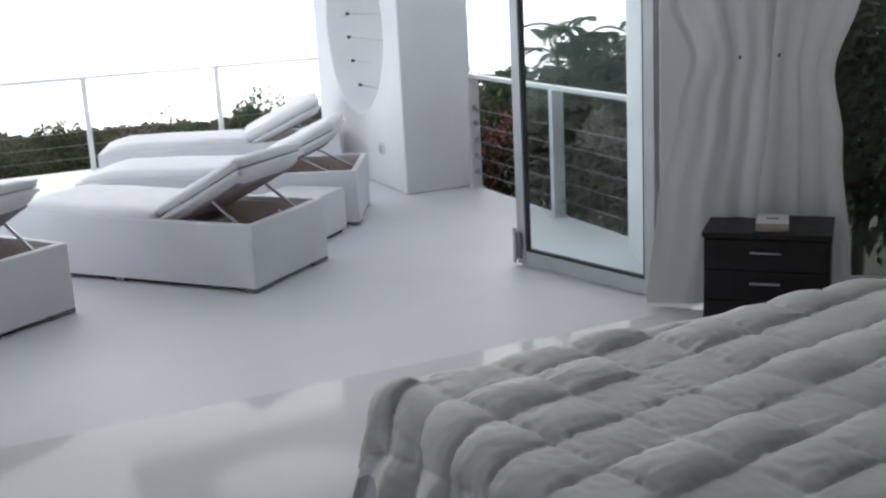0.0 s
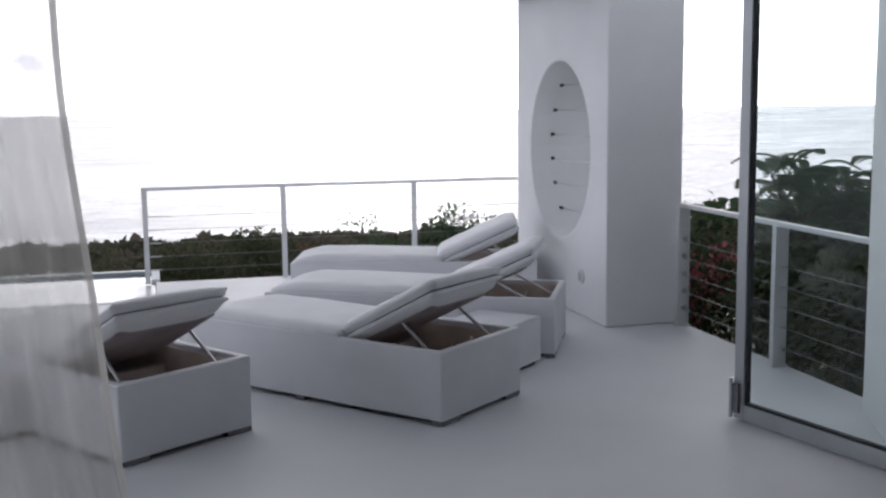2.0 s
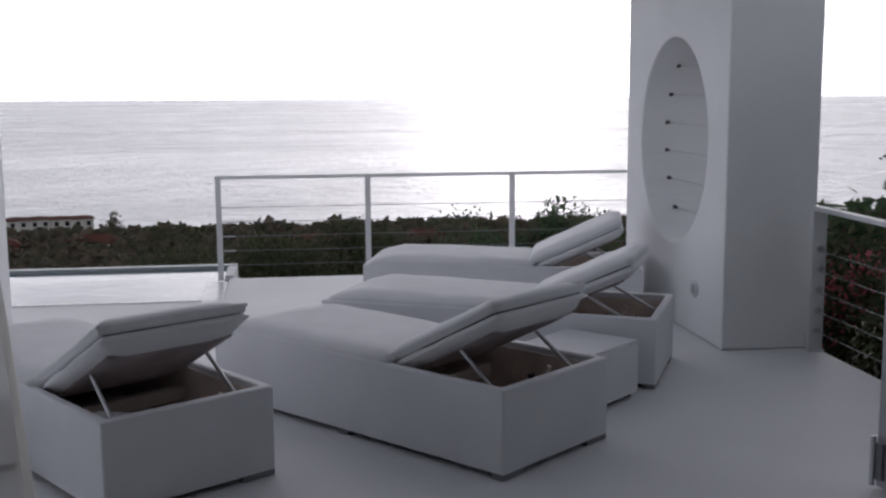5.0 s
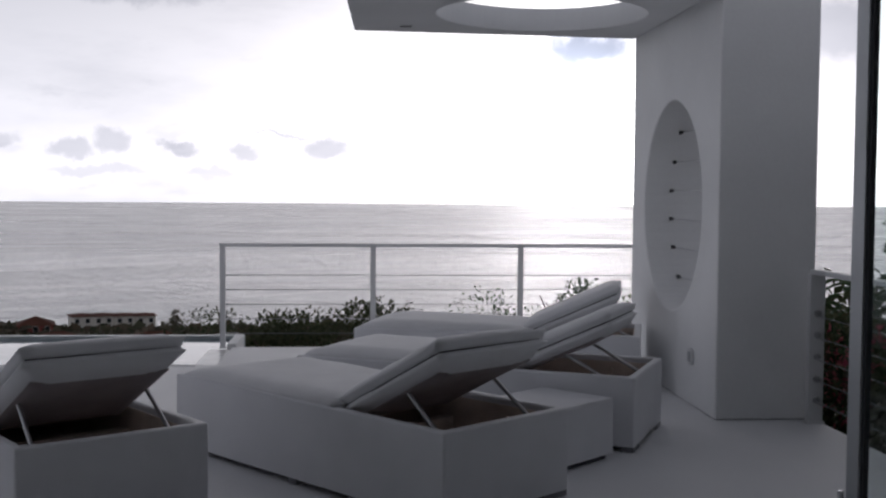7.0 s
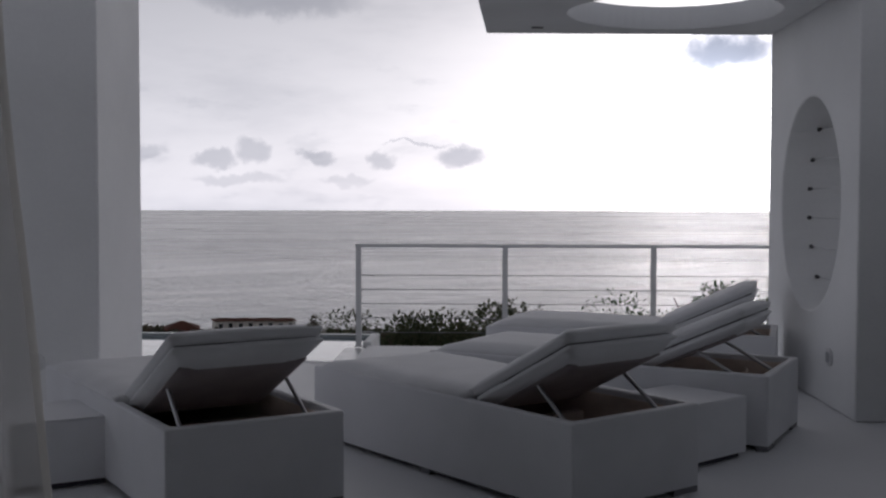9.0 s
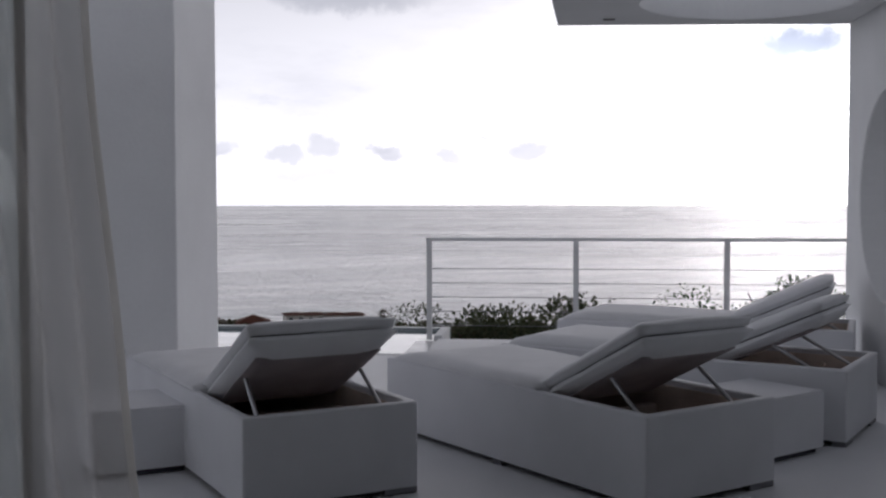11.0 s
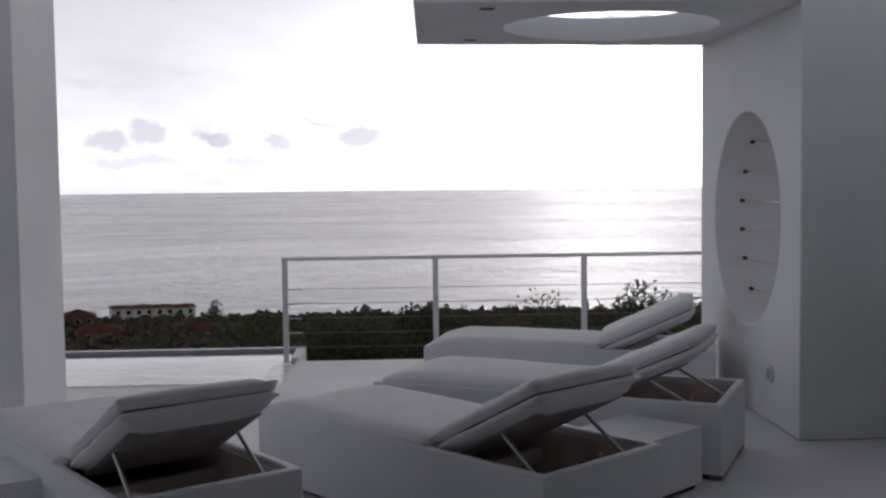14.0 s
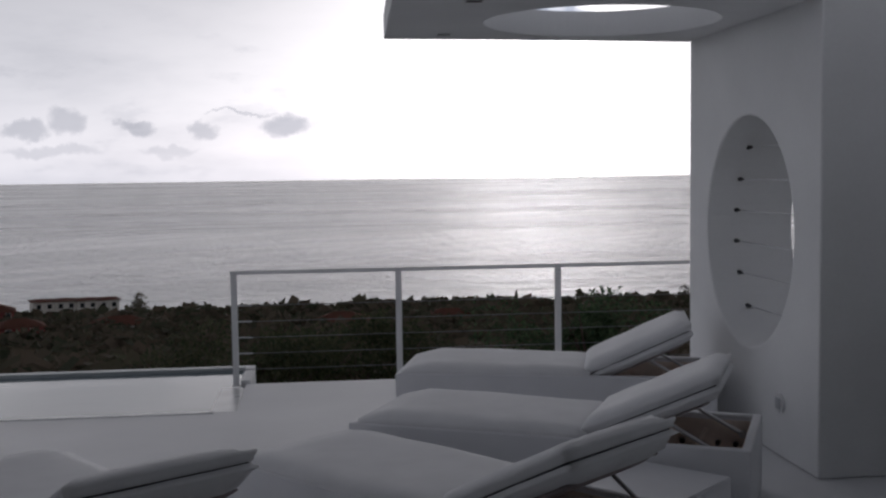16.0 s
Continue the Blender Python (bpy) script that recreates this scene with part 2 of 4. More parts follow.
LEAF = leaf_material("green_leaves", (0.045, 0.065, 0.035), (0.09, 0.12, 0.062), (0.12, 0.125, 0.07))
LEAF2 = leaf_material("pinnate_leaves", (0.05, 0.09, 0.05), (0.09, 0.16, 0.08), (0.12, 0.17, 0.09))
WOODS = leaf_material("scrub_canopy", (0.066, 0.074, 0.048), (0.112, 0.118, 0.076), (0.145, 0.115, 0.088))
PETAL = leaf_material("pink_petals", (0.35, 0.06, 0.10), (0.55, 0.12, 0.17), (0.60, 0.22, 0.24))


def glass_material(name, tint, rough=0.0):
    m = bpy.data.materials.new(name)
    m.use_nodes = True
    n, l = m.node_tree.nodes, m.node_tree.links
    n.clear()
    out = n.new("ShaderNodeOutputMaterial")
    gl = n.new("ShaderNodeBsdfGlass")
    gl.inputs["Color"].default_value = (*tint, 1)
    gl.inputs["Roughness"].default_value = rough
    gl.inputs["IOR"].default_value = 1.42
    l.new(gl.outputs[0], out.inputs[0])
    return m


GLASS = glass_material("clear_door_glass", (0.93, 0.97, 0.97))
TINTED = glass_material("tinted_window_glass", (0.66, 0.72, 0.72))


def sheer_material(name, colour, clear, glow=0.45):
    m = bpy.data.materials.new(name)
    m.use_nodes = True
    n, l = m.node_tree.nodes, m.node_tree.links
    n.clear()
    out = n.new("ShaderNodeOutputMaterial")
    df, tl, tr = n.new("ShaderNodeBsdfDiffuse"), n.new("ShaderNodeBsdfTranslucent"), n.new("ShaderNodeBsdfTransparent")
    tc, nz = n.new("ShaderNodeTexCoord"), n.new("ShaderNodeTexNoise")
    nz.inputs["Scale"].default_value, nz.inputs["Detail"].default_value = 3.0, 6
    l.new(tc.outputs["Object"], nz.inputs["Vector"])
    mr = n.new("ShaderNodeMapRange")
    mr.inputs[3].default_value, mr.inputs[4].default_value = clear * 0.8, clear * 1.2
    l.new(nz.outputs[0], mr.inputs[0])
    df.inputs[0].default_value = tl.inputs[0].default_value = (*colour, 1)
    m1, m2 = n.new("ShaderNodeMixShader"), n.new("ShaderNodeMixShader")
    m1.inputs[0].default_value = glow
    l.new(df.outputs[0], m1.inputs[1])
    l.new(tl.outputs[0], m1.inputs[2])
    l.new(mr.outputs[0], m2.inputs[0])
    l.new(m1.outputs[0], m2.inputs[1])
    l.new(tr.outputs[0], m2.inputs[2])
    l.new(m2.outputs[0], out.inputs[0])
    return m


SHEER = sheer_material("sheer_white_voile", (0.74, 0.73, 0.71), 0.42, 0.28)
DRAPE = sheer_material("white_drape", (0.78, 0.78, 0.77), 0.04, 0.12)
HEMMED = sheer_material("doubled_voile", (0.82, 0.81, 0.78), 0.18, 0.45)


def water_material(name, colour, rough, waves, strength, distance):
    """Water: gloss over a dark body, with ripples at several lengths."""
    m = bpy.data.materials.new(name)
    m.use_nodes = True
    n, l = m.node_tree.nodes, m.node_tree.links
    b = n["Principled BSDF"]
    b.inputs["Base Color"].default_value = (*colour, 1)
    b.inputs["Roughness"].default_value = rough
    b.inputs["IOR"].default_value = 1.33
    tc = n.new("ShaderNodeTexCoord")
    last = None
    for scale, stretch, amount in waves:
        mp = n.new("ShaderNodeMapping")
        mp.inputs["Scale"].default_value = (scale * stretch, scale, scale)
        l.new(tc.outputs["Object"], mp.inputs[0])
        nz = n.new("ShaderNodeTexNoise")
        nz.inputs["Scale"].default_value, nz.inputs["Detail"].default_value, nz.inputs["Roughness"].default_value = 1.0, 6.0, 0.6
        l.new(mp.outputs[0], nz.inputs["Vector"])
        mu = n.new("ShaderNodeMath")
        mu.operation = 'MULTIPLY_ADD'
        mu.inputs[1].default_value = amount
        l.new(nz.outputs[0], mu.inputs[0])
        if last:
            l.new(last, mu.inputs[2])
        last = mu.outputs[0]
    bp = n.new("ShaderNodeBump")
    bp.inputs["Strength"].default_value, bp.inputs["Distance"].default_value = strength, distance
    l.new(last, bp.inputs["Height"])
    l.new(bp.outputs[0], b.inputs["Normal"])
    return m, n, l, b, tc


SEA, s_n, s_l, s_b, s_tc = water_material("sea_water", (0.28, 0.295, 0.31), 0.30, ((0.30, 0.6, 1.1), (0.085, 0.8, 2.4), (0.03, 0.6, 1.6)), 0.75, 2.5)
s_map = s_n.new("ShaderNodeMapping")
s_map.inputs["Scale"].default_value = (0.0012, 0.0085, 1)
s_map.inputs["Rotation"].default_value = (0, 0, radians(4))
s_l.new(s_tc.outputs["Object"], s_map.inputs[0])
s_nz = s_n.new("ShaderNodeTexNoise")
s_nz.inputs["Scale"].default_value, s_nz.inputs["Detail"].default_value = 1.0, 7
s_l.new(s_map.outputs[0], s_nz.inputs["Vector"])
s_mr = s_n.new("ShaderNodeMapRange")
s_mr.inputs[1].default_value, s_mr.inputs[2].default_value = 0.42, 0.66
s_mr.inputs[3].default_value, s_mr.inputs[4].default_value = 0.28, 0.235
s_l.new(s_nz.outputs[0], s_mr.inputs[0])
s_l.new(s_mr.outputs[0], s_b.inputs["Roughness"])
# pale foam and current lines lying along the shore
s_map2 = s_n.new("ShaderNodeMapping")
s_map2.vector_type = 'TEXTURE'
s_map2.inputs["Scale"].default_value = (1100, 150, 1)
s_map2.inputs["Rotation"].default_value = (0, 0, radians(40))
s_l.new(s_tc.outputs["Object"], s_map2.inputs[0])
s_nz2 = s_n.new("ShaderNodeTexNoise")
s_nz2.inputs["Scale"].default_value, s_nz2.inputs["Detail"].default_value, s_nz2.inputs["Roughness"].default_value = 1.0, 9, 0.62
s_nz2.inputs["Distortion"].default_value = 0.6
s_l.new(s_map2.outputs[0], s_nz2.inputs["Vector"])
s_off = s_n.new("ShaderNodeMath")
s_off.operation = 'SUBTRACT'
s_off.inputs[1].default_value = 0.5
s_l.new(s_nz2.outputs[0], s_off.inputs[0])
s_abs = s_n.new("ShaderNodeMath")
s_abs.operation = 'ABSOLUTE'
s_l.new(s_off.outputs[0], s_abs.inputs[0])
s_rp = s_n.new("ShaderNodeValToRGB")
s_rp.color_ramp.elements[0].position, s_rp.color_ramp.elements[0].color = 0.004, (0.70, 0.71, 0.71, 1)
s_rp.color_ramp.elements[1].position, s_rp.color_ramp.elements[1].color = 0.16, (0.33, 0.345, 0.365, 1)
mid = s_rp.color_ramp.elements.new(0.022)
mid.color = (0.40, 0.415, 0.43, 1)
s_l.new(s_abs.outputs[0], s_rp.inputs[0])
# paler shallows towards the shore; the pale colour also replaces missing sky reflection
s_sep = s_n.new("ShaderNodeSeparateXYZ")
s_l.new(s_tc.outputs["Object"], s_sep.inputs[0])
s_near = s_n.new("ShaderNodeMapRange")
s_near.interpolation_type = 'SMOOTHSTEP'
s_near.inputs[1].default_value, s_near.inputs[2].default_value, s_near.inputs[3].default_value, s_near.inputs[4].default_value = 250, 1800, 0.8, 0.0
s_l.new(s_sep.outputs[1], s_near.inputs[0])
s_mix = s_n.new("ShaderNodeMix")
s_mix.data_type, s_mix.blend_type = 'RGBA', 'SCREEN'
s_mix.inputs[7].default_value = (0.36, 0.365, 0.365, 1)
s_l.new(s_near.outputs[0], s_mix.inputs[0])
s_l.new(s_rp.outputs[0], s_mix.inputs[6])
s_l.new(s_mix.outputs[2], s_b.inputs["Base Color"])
POOL = water_material("pool_water", (0.16, 0.20, 0.22), 0.03, ((1.2, 0.5, 1.0), (6.0, 1, 0.15)), 0.10, 0.05)[0]


# ---- mesh helpers ----
def mesh_from(bm, name, mat, smooth=False):
    me = bpy.data.meshes.new(name)
    bm.normal_update()
    bm.to_mesh(me)
    bm.free()
    for m in (mat if isinstance(mat, (list, tuple)) else [mat]):
        me.materials.append(m)
    if smooth:
        for p in me.polygons:
            p.use_smooth = True
    return me


def part(name, bm, mat, parent=None, label="", smooth=False):
    ob = new(name, mesh_from(bm, name, mat, smooth))
    ob.parent = parent
    if label:
        ob["label"] = label
    return ob


def thing(name, label, category, m=None, group="", kind=""):
    ob = new(name)
    ob.empty_display_size = 0.1
    if m is not None:
        ob.matrix_basis = m
    return tagged(ob, label, category, group, kind)


def box(x0, y0, z0, x1, y1, z1, bevel=0.0, segments=2, bm=None):
    own = bmesh.new()
    bmesh.ops.create_cube(own, size=1)
    for v in own.verts:
        v.co = Vector(((x0 + x1) / 2 + v.co.x * (x1 - x0), (y0 + y1) / 2 + v.co.y * (y1 - y0), (z0 + z1) / 2 + v.co.z * (z1 - z0)))
    if bevel:
        bmesh.ops.bevel(own, geom=own.edges[:], offset=bevel, segments=segments, affect='EDGES', profile=0.7)
    if bm is None:
        return own
    me = bpy.data.meshes.new("tmp")
    own.to_mesh(me)
    own.free()
    bm.from_mesh(me)
    bpy.data.meshes.remove(me)
    return bm


def rod(a, b, r, seg=8, bm=None, r2=None):
    """A round bar from a to b."""
    bm = bm or bmesh.new()
    a, b = Vector(a), Vector(b)
    d = b - a
    mt = Matrix.Translation((a + b) / 2) @ d.to_track_quat('Z', 'Y').to_matrix().to_4x4()
    bmesh.ops.create_cone(bm, cap_ends=True, segments=seg, radius1=r, radius2=r if r2 is None else r2, depth=d.length, matrix=mt)
    return bm


def prism(points, z0, z1):
    """An upright prism over a plan outline (counter-clockwise)."""
    bm = bmesh.new()
    lo = [bm.verts.new((x, y, z0)) for x, y in points]
    hi = [bm.verts.new((x, y, z1)) for x, y in points]
    n = len(points)
    bm.faces.new(lo[::-1])
    bm.faces.new(hi)
    for i in range(n):
        bm.faces.new((lo[i], lo[(i + 1) % n], hi[(i + 1) % n], hi[i]))
    return bm


def pierced(w, h, thick, cx, cy, rx, ry, seg=64):
    """A w x h plate in the xy plane, 0..thick in z, with an oval hole through it."""
    bm = bmesh.new()
    rim, edge = [], []
    for i in range(seg):
        a = 2 * math.pi * i / seg
        c, s = math.cos(a), math.sin(a)
        rim.append((cx + rx * c, cy + ry * s))
        k = min((w - cx) / c if c > 1e-9 else 1e9, cx / -c if c < -1e-9 else 1e9, (h - cy) / s if s > 1e-9 else 1e9, cy / -s if s < -1e-9 else 1e9)
        edge.append((cx + k * c, cy + k * s))
    for qx, qy in ((0, 0), (w, 0), (w, h), (0, h)):
        j = min(range(seg), key=lambda i: (edge[i][0] - qx) ** 2 + (edge[i][1] - qy) ** 2)
        edge[j] = (qx, qy)
    loops = []
    for pts, z in ((edge, 0), (edge, thick), (rim, thick), (rim, 0)):
        loops.append([bm.verts.new((x, y, z)) for x, y in pts])
    for k in range(4):
        a, b = loops[k], loops[(k + 1) % 4]
        for i in range(seg):
            j = (i + 1) % seg
            bm.faces.new((a[i], a[j], b[j], b[i]))
    bmesh.ops.recalc_face_normals(bm, faces=bm.faces[:])
    return bm


def sheet(rows, closed=False):
    """A surface through rows of points."""
    bm = bmesh.new()
    vs = [[bm.verts.new(p) for p in r] for r in rows]
    for i in range(len(vs) - 1):
        n = len(vs[i])
        for j in range(n if closed else n - 1):
            bm.faces.new((vs[i][j], vs[i][(j + 1) % n], vs[i + 1][(j + 1) % n], vs[i + 1][j]))
    return bm


def structure(name, bm, mat, label, category, smooth=False):
    return tagged(part(name, bm, mat, None, "", smooth), label, category, "", "structure")


def soften(ob, width):
    """Rounded plaster edges."""
    md = ob.modifiers.new("edges", 'BEVEL')
    md.width, md.segments, md.limit_method, md.angle_limit = width, 3, 'ANGLE', radians(50)
    return ob


# ---- terrain, sea ----
def ground_z(x, y):
    d = max(0.0, y - 10.6)
    z = -0.36 - min(d, 4) * 0.55
    if d > 4:
        z -= (d - 4) * 0.165 if d < 150 else 146 * 0.165 + (d - 150) * 0.06
    if y < 16:
        z -= max(0.0, min(x - 2.6, 6)) * 0.35
    return max(z, -42.0) + 0.5 * noise.noise(Vector((x * 0.05, y * 0.05, 0))) * min(1, d / 10)


xs = [-5000, -2500, -1200, -700, -420] + [-300 + 10 * i for i in range(27)] + [-30 + 3 * i for i in range(8)] + [-6 + 1.0 * i for i in range(20)] + [14 + 4 * i for i in range(6)] + [40 + 10 * i for i in range(27)] + [420, 700, 1200, 2500, 5000]
ys = [-5000, -1500, -400, -120, -60, -30, -15, -6] + [-4 + i for i in range(22)] + [19 + 3 * i for i in range(10)] + [50 + 10 * i for i in range(32)] + [420, 700, 1500, 5000]
structure("ground", sheet([[(x, y, ground_z(x, y)) for x in xs] for y in ys]), SOIL, "dark green and brown scrub hillside falling to the sea", "ground", True)
bm = bmesh.new()
for q in ((-5000, 200), (5000, 200), (5000, 4990), (-5000, 4990)):
    bm.verts.new((q[0], q[1], -34.0))
bm.faces.new(bm.verts[:])
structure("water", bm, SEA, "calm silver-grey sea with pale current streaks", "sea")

# ---- floor, deck, house shell ----
FLOOR_Y = 1.66
structure("floor", prism([(-6.5, -6.5), (4.6, -6.5), (4.6, 1.0), (1.75, FLOOR_Y), (-6.5, FLOOR_Y)], -0.35, 0.0), POLISHED, "polished white bedroom floor with soft reflections", "floor")
structure("pavement", prism([(-6.5, FLOOR_Y + 0.004), (1.75, FLOOR_Y + 0.004), (2.12, FLOOR_Y + 0.004), (2.12, 9.27), (-2.12, 9.27), (-2.12, 8.16), (-6.5, 8.16)], -0.35, -0.002), DECK, "matt white painted terrace deck", "deck")
structure("wall_back", box(-6.7, -6.7, 0, 4.8, -6.5, 2.9), WALL, "plain white bedroom wall", "wall")
structure("wall_west", box(-6.7, -6.5, 0, -6.5, FLOOR_Y + 0.2, 2.9), WALL, "plain white bedroom side wall", "wall")
structure("wall_east", box(4.6, -6.5, 0, 4.8, 0.4, 2.9), WALL, "plain white bedroom side wall by the bed head", "wall")
structure("wall_front", box(-6.5, FLOOR_Y, 0, -3.2, FLOOR_Y + 0.2, 2.9), WALL, "plain white front wall beside the opening", "wall")
structure("ceiling", box(-6.7, -6.7, 2.9, 4.8, FLOOR_Y + 0.2, 3.1), WALL, "plain white bedroom ceiling", "ceiling")
# eave out of view, added to darken the near terrace
structure("shade_eave", box(-6.7, FLOOR_Y + 0.204, 2.9, 1.6, 2.9, 3.1), WALL, "unseen plain white eave added to shade the terrace by the doors", "roof")
structure("wall_corner_pier", prism([(1.50, 1.98), (1.66, 1.90), (2.06, 2.92), (1.94, 2.97)], 0, 2.9), WALL, "white corner pier beside the glass door", "pier")

# the fin wall with its oval opening, and the roof slab with its round skylight
FX, FY0, FY1, SLAB_Z, TOP_Z = 1.44, 5.66, 7.93, 2.815, 3.0
FW = 0.66
bm = pierced(FY1 - FY0, TOP_Z, FW, 6.78 - FY0, 1.405, 0.755, 0.785)
bm.transform(Matrix(((0, 0, 1, FX), (1, 0, 0, FY0), (0, 1, 0, 0), (0, 0, 0, 1))))
bmesh.ops.recalc_face_normals(bm, faces=bm.faces[:])
soften(structure("wall_fin", bm, WALL, "thick white plaster fin wall with an oval opening", "wall"), 0.014)
bm = pierced(FX + 1.02, FY1 - FY0, TOP_Z - SLAB_Z, 0.43 + 1.02, 6.86 - FY0, 0.80, 0.80)
bm.transform(Matrix.Translation((-1.02, FY0, SLAB_Z)))
for v in bm.verts:
    f = (FX - v.co.x) / (FX + 1.02) * (v.co.y - FY0) / (FY1 - FY0)
    v.co.x += 0.07 * f
    v.co.y -= 0.20 * f
soften(structure("roof_slab", bm, WALL, "white cantilevered roof slab with a round skylight opening", "roof"), 0.010)
soften(structure("wall_west_pier", box(-6.5, 5.57, 0, -3.455, 6.45, 3.9), WALL, "broad white plaster pier beside the loungers", "wall"), 0.014)

for i, y in enumerate((5.88, 7.42)):
    dl = thing("downlight", "small dark recessed downlight slot in the roof slab", "downlight", pose(-0.54, y, SLAB_Z), "slab downlights")
    part("frame", box(-0.055, -0.035, -0.006, 0.055, 0.035, 0.0, 0.002), RAIL, dl)
    part("slot", box(-0.045, -0.025, -0.010, 0.045, 0.025, -0.0062, 0.001), DARKPIN, dl, "black slot")

# cables across the oval opening
for i in range(6):
    z = 1.985 - 0.231 * i
    half = 0.755 * math.sqrt(max(0.0, 1 - ((z - 1.405) / 0.785) ** 2))
    x = 1.66
    ca = thing("tension_cable", "thin steel cable with a dark end fitting across the oval opening", "cable", pose(x, 6.78, z), "oval cables")
    part("cable", rod((0, -half - 0.005, 0), (0, half + 0.005, 0), 0.0035, 6), STEEL, ca)
    for s in (-1, 1):
        part("end_fitting", rod((0, s * (half + 0.004), 0), (0, s * (half - 0.07), 0), 0.018, 10, None, 0.008), DARKPIN, ca, "dark end fitting")



def wall_socket(label, m):
    """A round outdoor socket that faces along -x of its own axes."""
    so = thing("wall_socket", label, "socket", m, "outdoor sockets")
    part("cover", rod((0, 0, 0), (-0.018, 0, 0), 0.062, 24), RAIL, so)
    part("flap", box(-0.026, -0.03, -0.035, -0.0182, 0.03, 0.035, 0.004), ALU, so, "grey hinged flap")


wall_socket("small oval white outdoor socket low on the fin wall", pose(FX, 6.19, 0.345))
wall_socket("small white outdoor socket low on the broad pier", pose(-3.88, 5.57, 0.36, 0, 0, 90))


# ---- railings ----
def railing(name, label, points, post_w, post_d, with_ends, clamps):
    """A rail along y or x: posts, top rail, five cables and their clamps."""
    (x0, y0), (x1, y1) = points[0], points[-1]
    d = Vector((x1 - x0, y1 - y0, 0))
    ang = math.degrees(math.atan2(d.y, d.x))
    ra = thing(name, label, "railing", pose(x0, y0, 0, 0, 0, ang), "", "")
    length = d.length
    for (px, py) in points:
        s = math.hypot(px - x0, py - y0)
        po = part("post", box(s - post_w / 2, -post_d / 2, -0.001, s + post_w / 2, post_d / 2, 0.972, 0.004), RAIL, ra)
        part("base_plate", box(s - post_w / 2 - 0.012, -post_d / 2 - 0.012, -0.002, s + post_w / 2 + 0.012, post_d / 2 + 0.012, 0.008, 0.002), RAIL, po)
        if clamps:
            for z in (0.14, 0.28, 0.42, 0.56, 0.70):
                part("cable_clamp", rod((s, -post_d / 2 - 0.014, z), (s, post_d / 2 + 0.014, z), 0.016, 10), STEEL, po, "round steel cable clamp")
    part("top_rail", box(-0.03, -0.032, 0.972, length + 0.03, 0.032, 1.004, 0.006), RAIL, ra)
    for z in (0.14, 0.28, 0.42, 0.56, 0.70):
        cb = part("cable", rod((0, 0, z), (length, 0, z), 0.0032, 6), CABLE, ra, "thin steel cable")
        part("swage", rod((0.028, 0, z), (0.15, 0, z), 0.0065, 8), STEEL, cb, "bright swaged cable end")
    return ra


railing("front_railing", "white post and steel cable railing along the terrace edge", [(-2.2 + 1.43 * i, 9.2) for i in range(4)], 0.052, 0.05, True, False)
railing("side_railing", "white flat post and steel cable railing beside the garden", [(2.07, 5.57), (2.05, 4.10), (2.05, 2.98)], 0.05, 0.10, True, False)
for y in (5.57,):
    for z in (0.15, 0.29, 0.435, 0.58, 0.72):
        cl = thing("cable_end", "round steel cable end cap on the railing post", "cable end", pose(2.07, y, z), "cable end caps")
        part("cap", rod((0, -0.026, 0), (0, -0.046, 0), 0.021, 14), STEEL, cl)
        part("tip", rod((0, -0.046, 0), (0, -0.058, 0), 0.011, 10), STEEL, cl)

# ---- pool ----
po = thing("plunge_pool", "brimming plunge pool with still water mirroring the clouds", "pool", None, "", "structure")
part("basin", box(-6.5, 8.16, -0.34, -2.17, 10.02, -0.2), BASIN, po)
bm = bmesh.new()
bmesh.ops.create_grid(bm, x_segments=20, y_segments=10, size=0.5)
bm.transform(Matrix.Translation((-4.335, 9.09, -0.022)) @ Matrix.Diagonal((4.33, 1.86, 1, 1)))
part("water_surface", bm, POOL, po, "still water mirroring the sky")
part("near_coping", box(-6.5, 8.10, -0.2, -2.30, 8.165, 0.006, 0.004), CAP, po, "wet stone coping")
part("far_coping", box(-6.5, 10.02, -0.34, -2.085, 10.14, 0.012, 0.006), BASIN, po, "dark wet overflow edge")
part("side_coping", box(-2.32, 8.165, -0.3, -2.124, 9.12, -0.004, 0.006), CAP, po, "wet stone side coping")
part("side_wall", box(-2.168, 9.28, -0.3, -2.085, 10.02, 0.03, 0.006), WALL, po, "white painted pool end wall")
for i in range(3):
    part("step", box(-2.62 + 0.1 * i, 8.3 + 0.0 * i, -0.2, -2.52 + 0.1 * i, 9.1, -0.10 + 0.028 * i, 0.004), CAP, po, "shallow stone pool step")


# ---- loungers ----
LW, LL, LH = 0.86, 2.20, 0.435


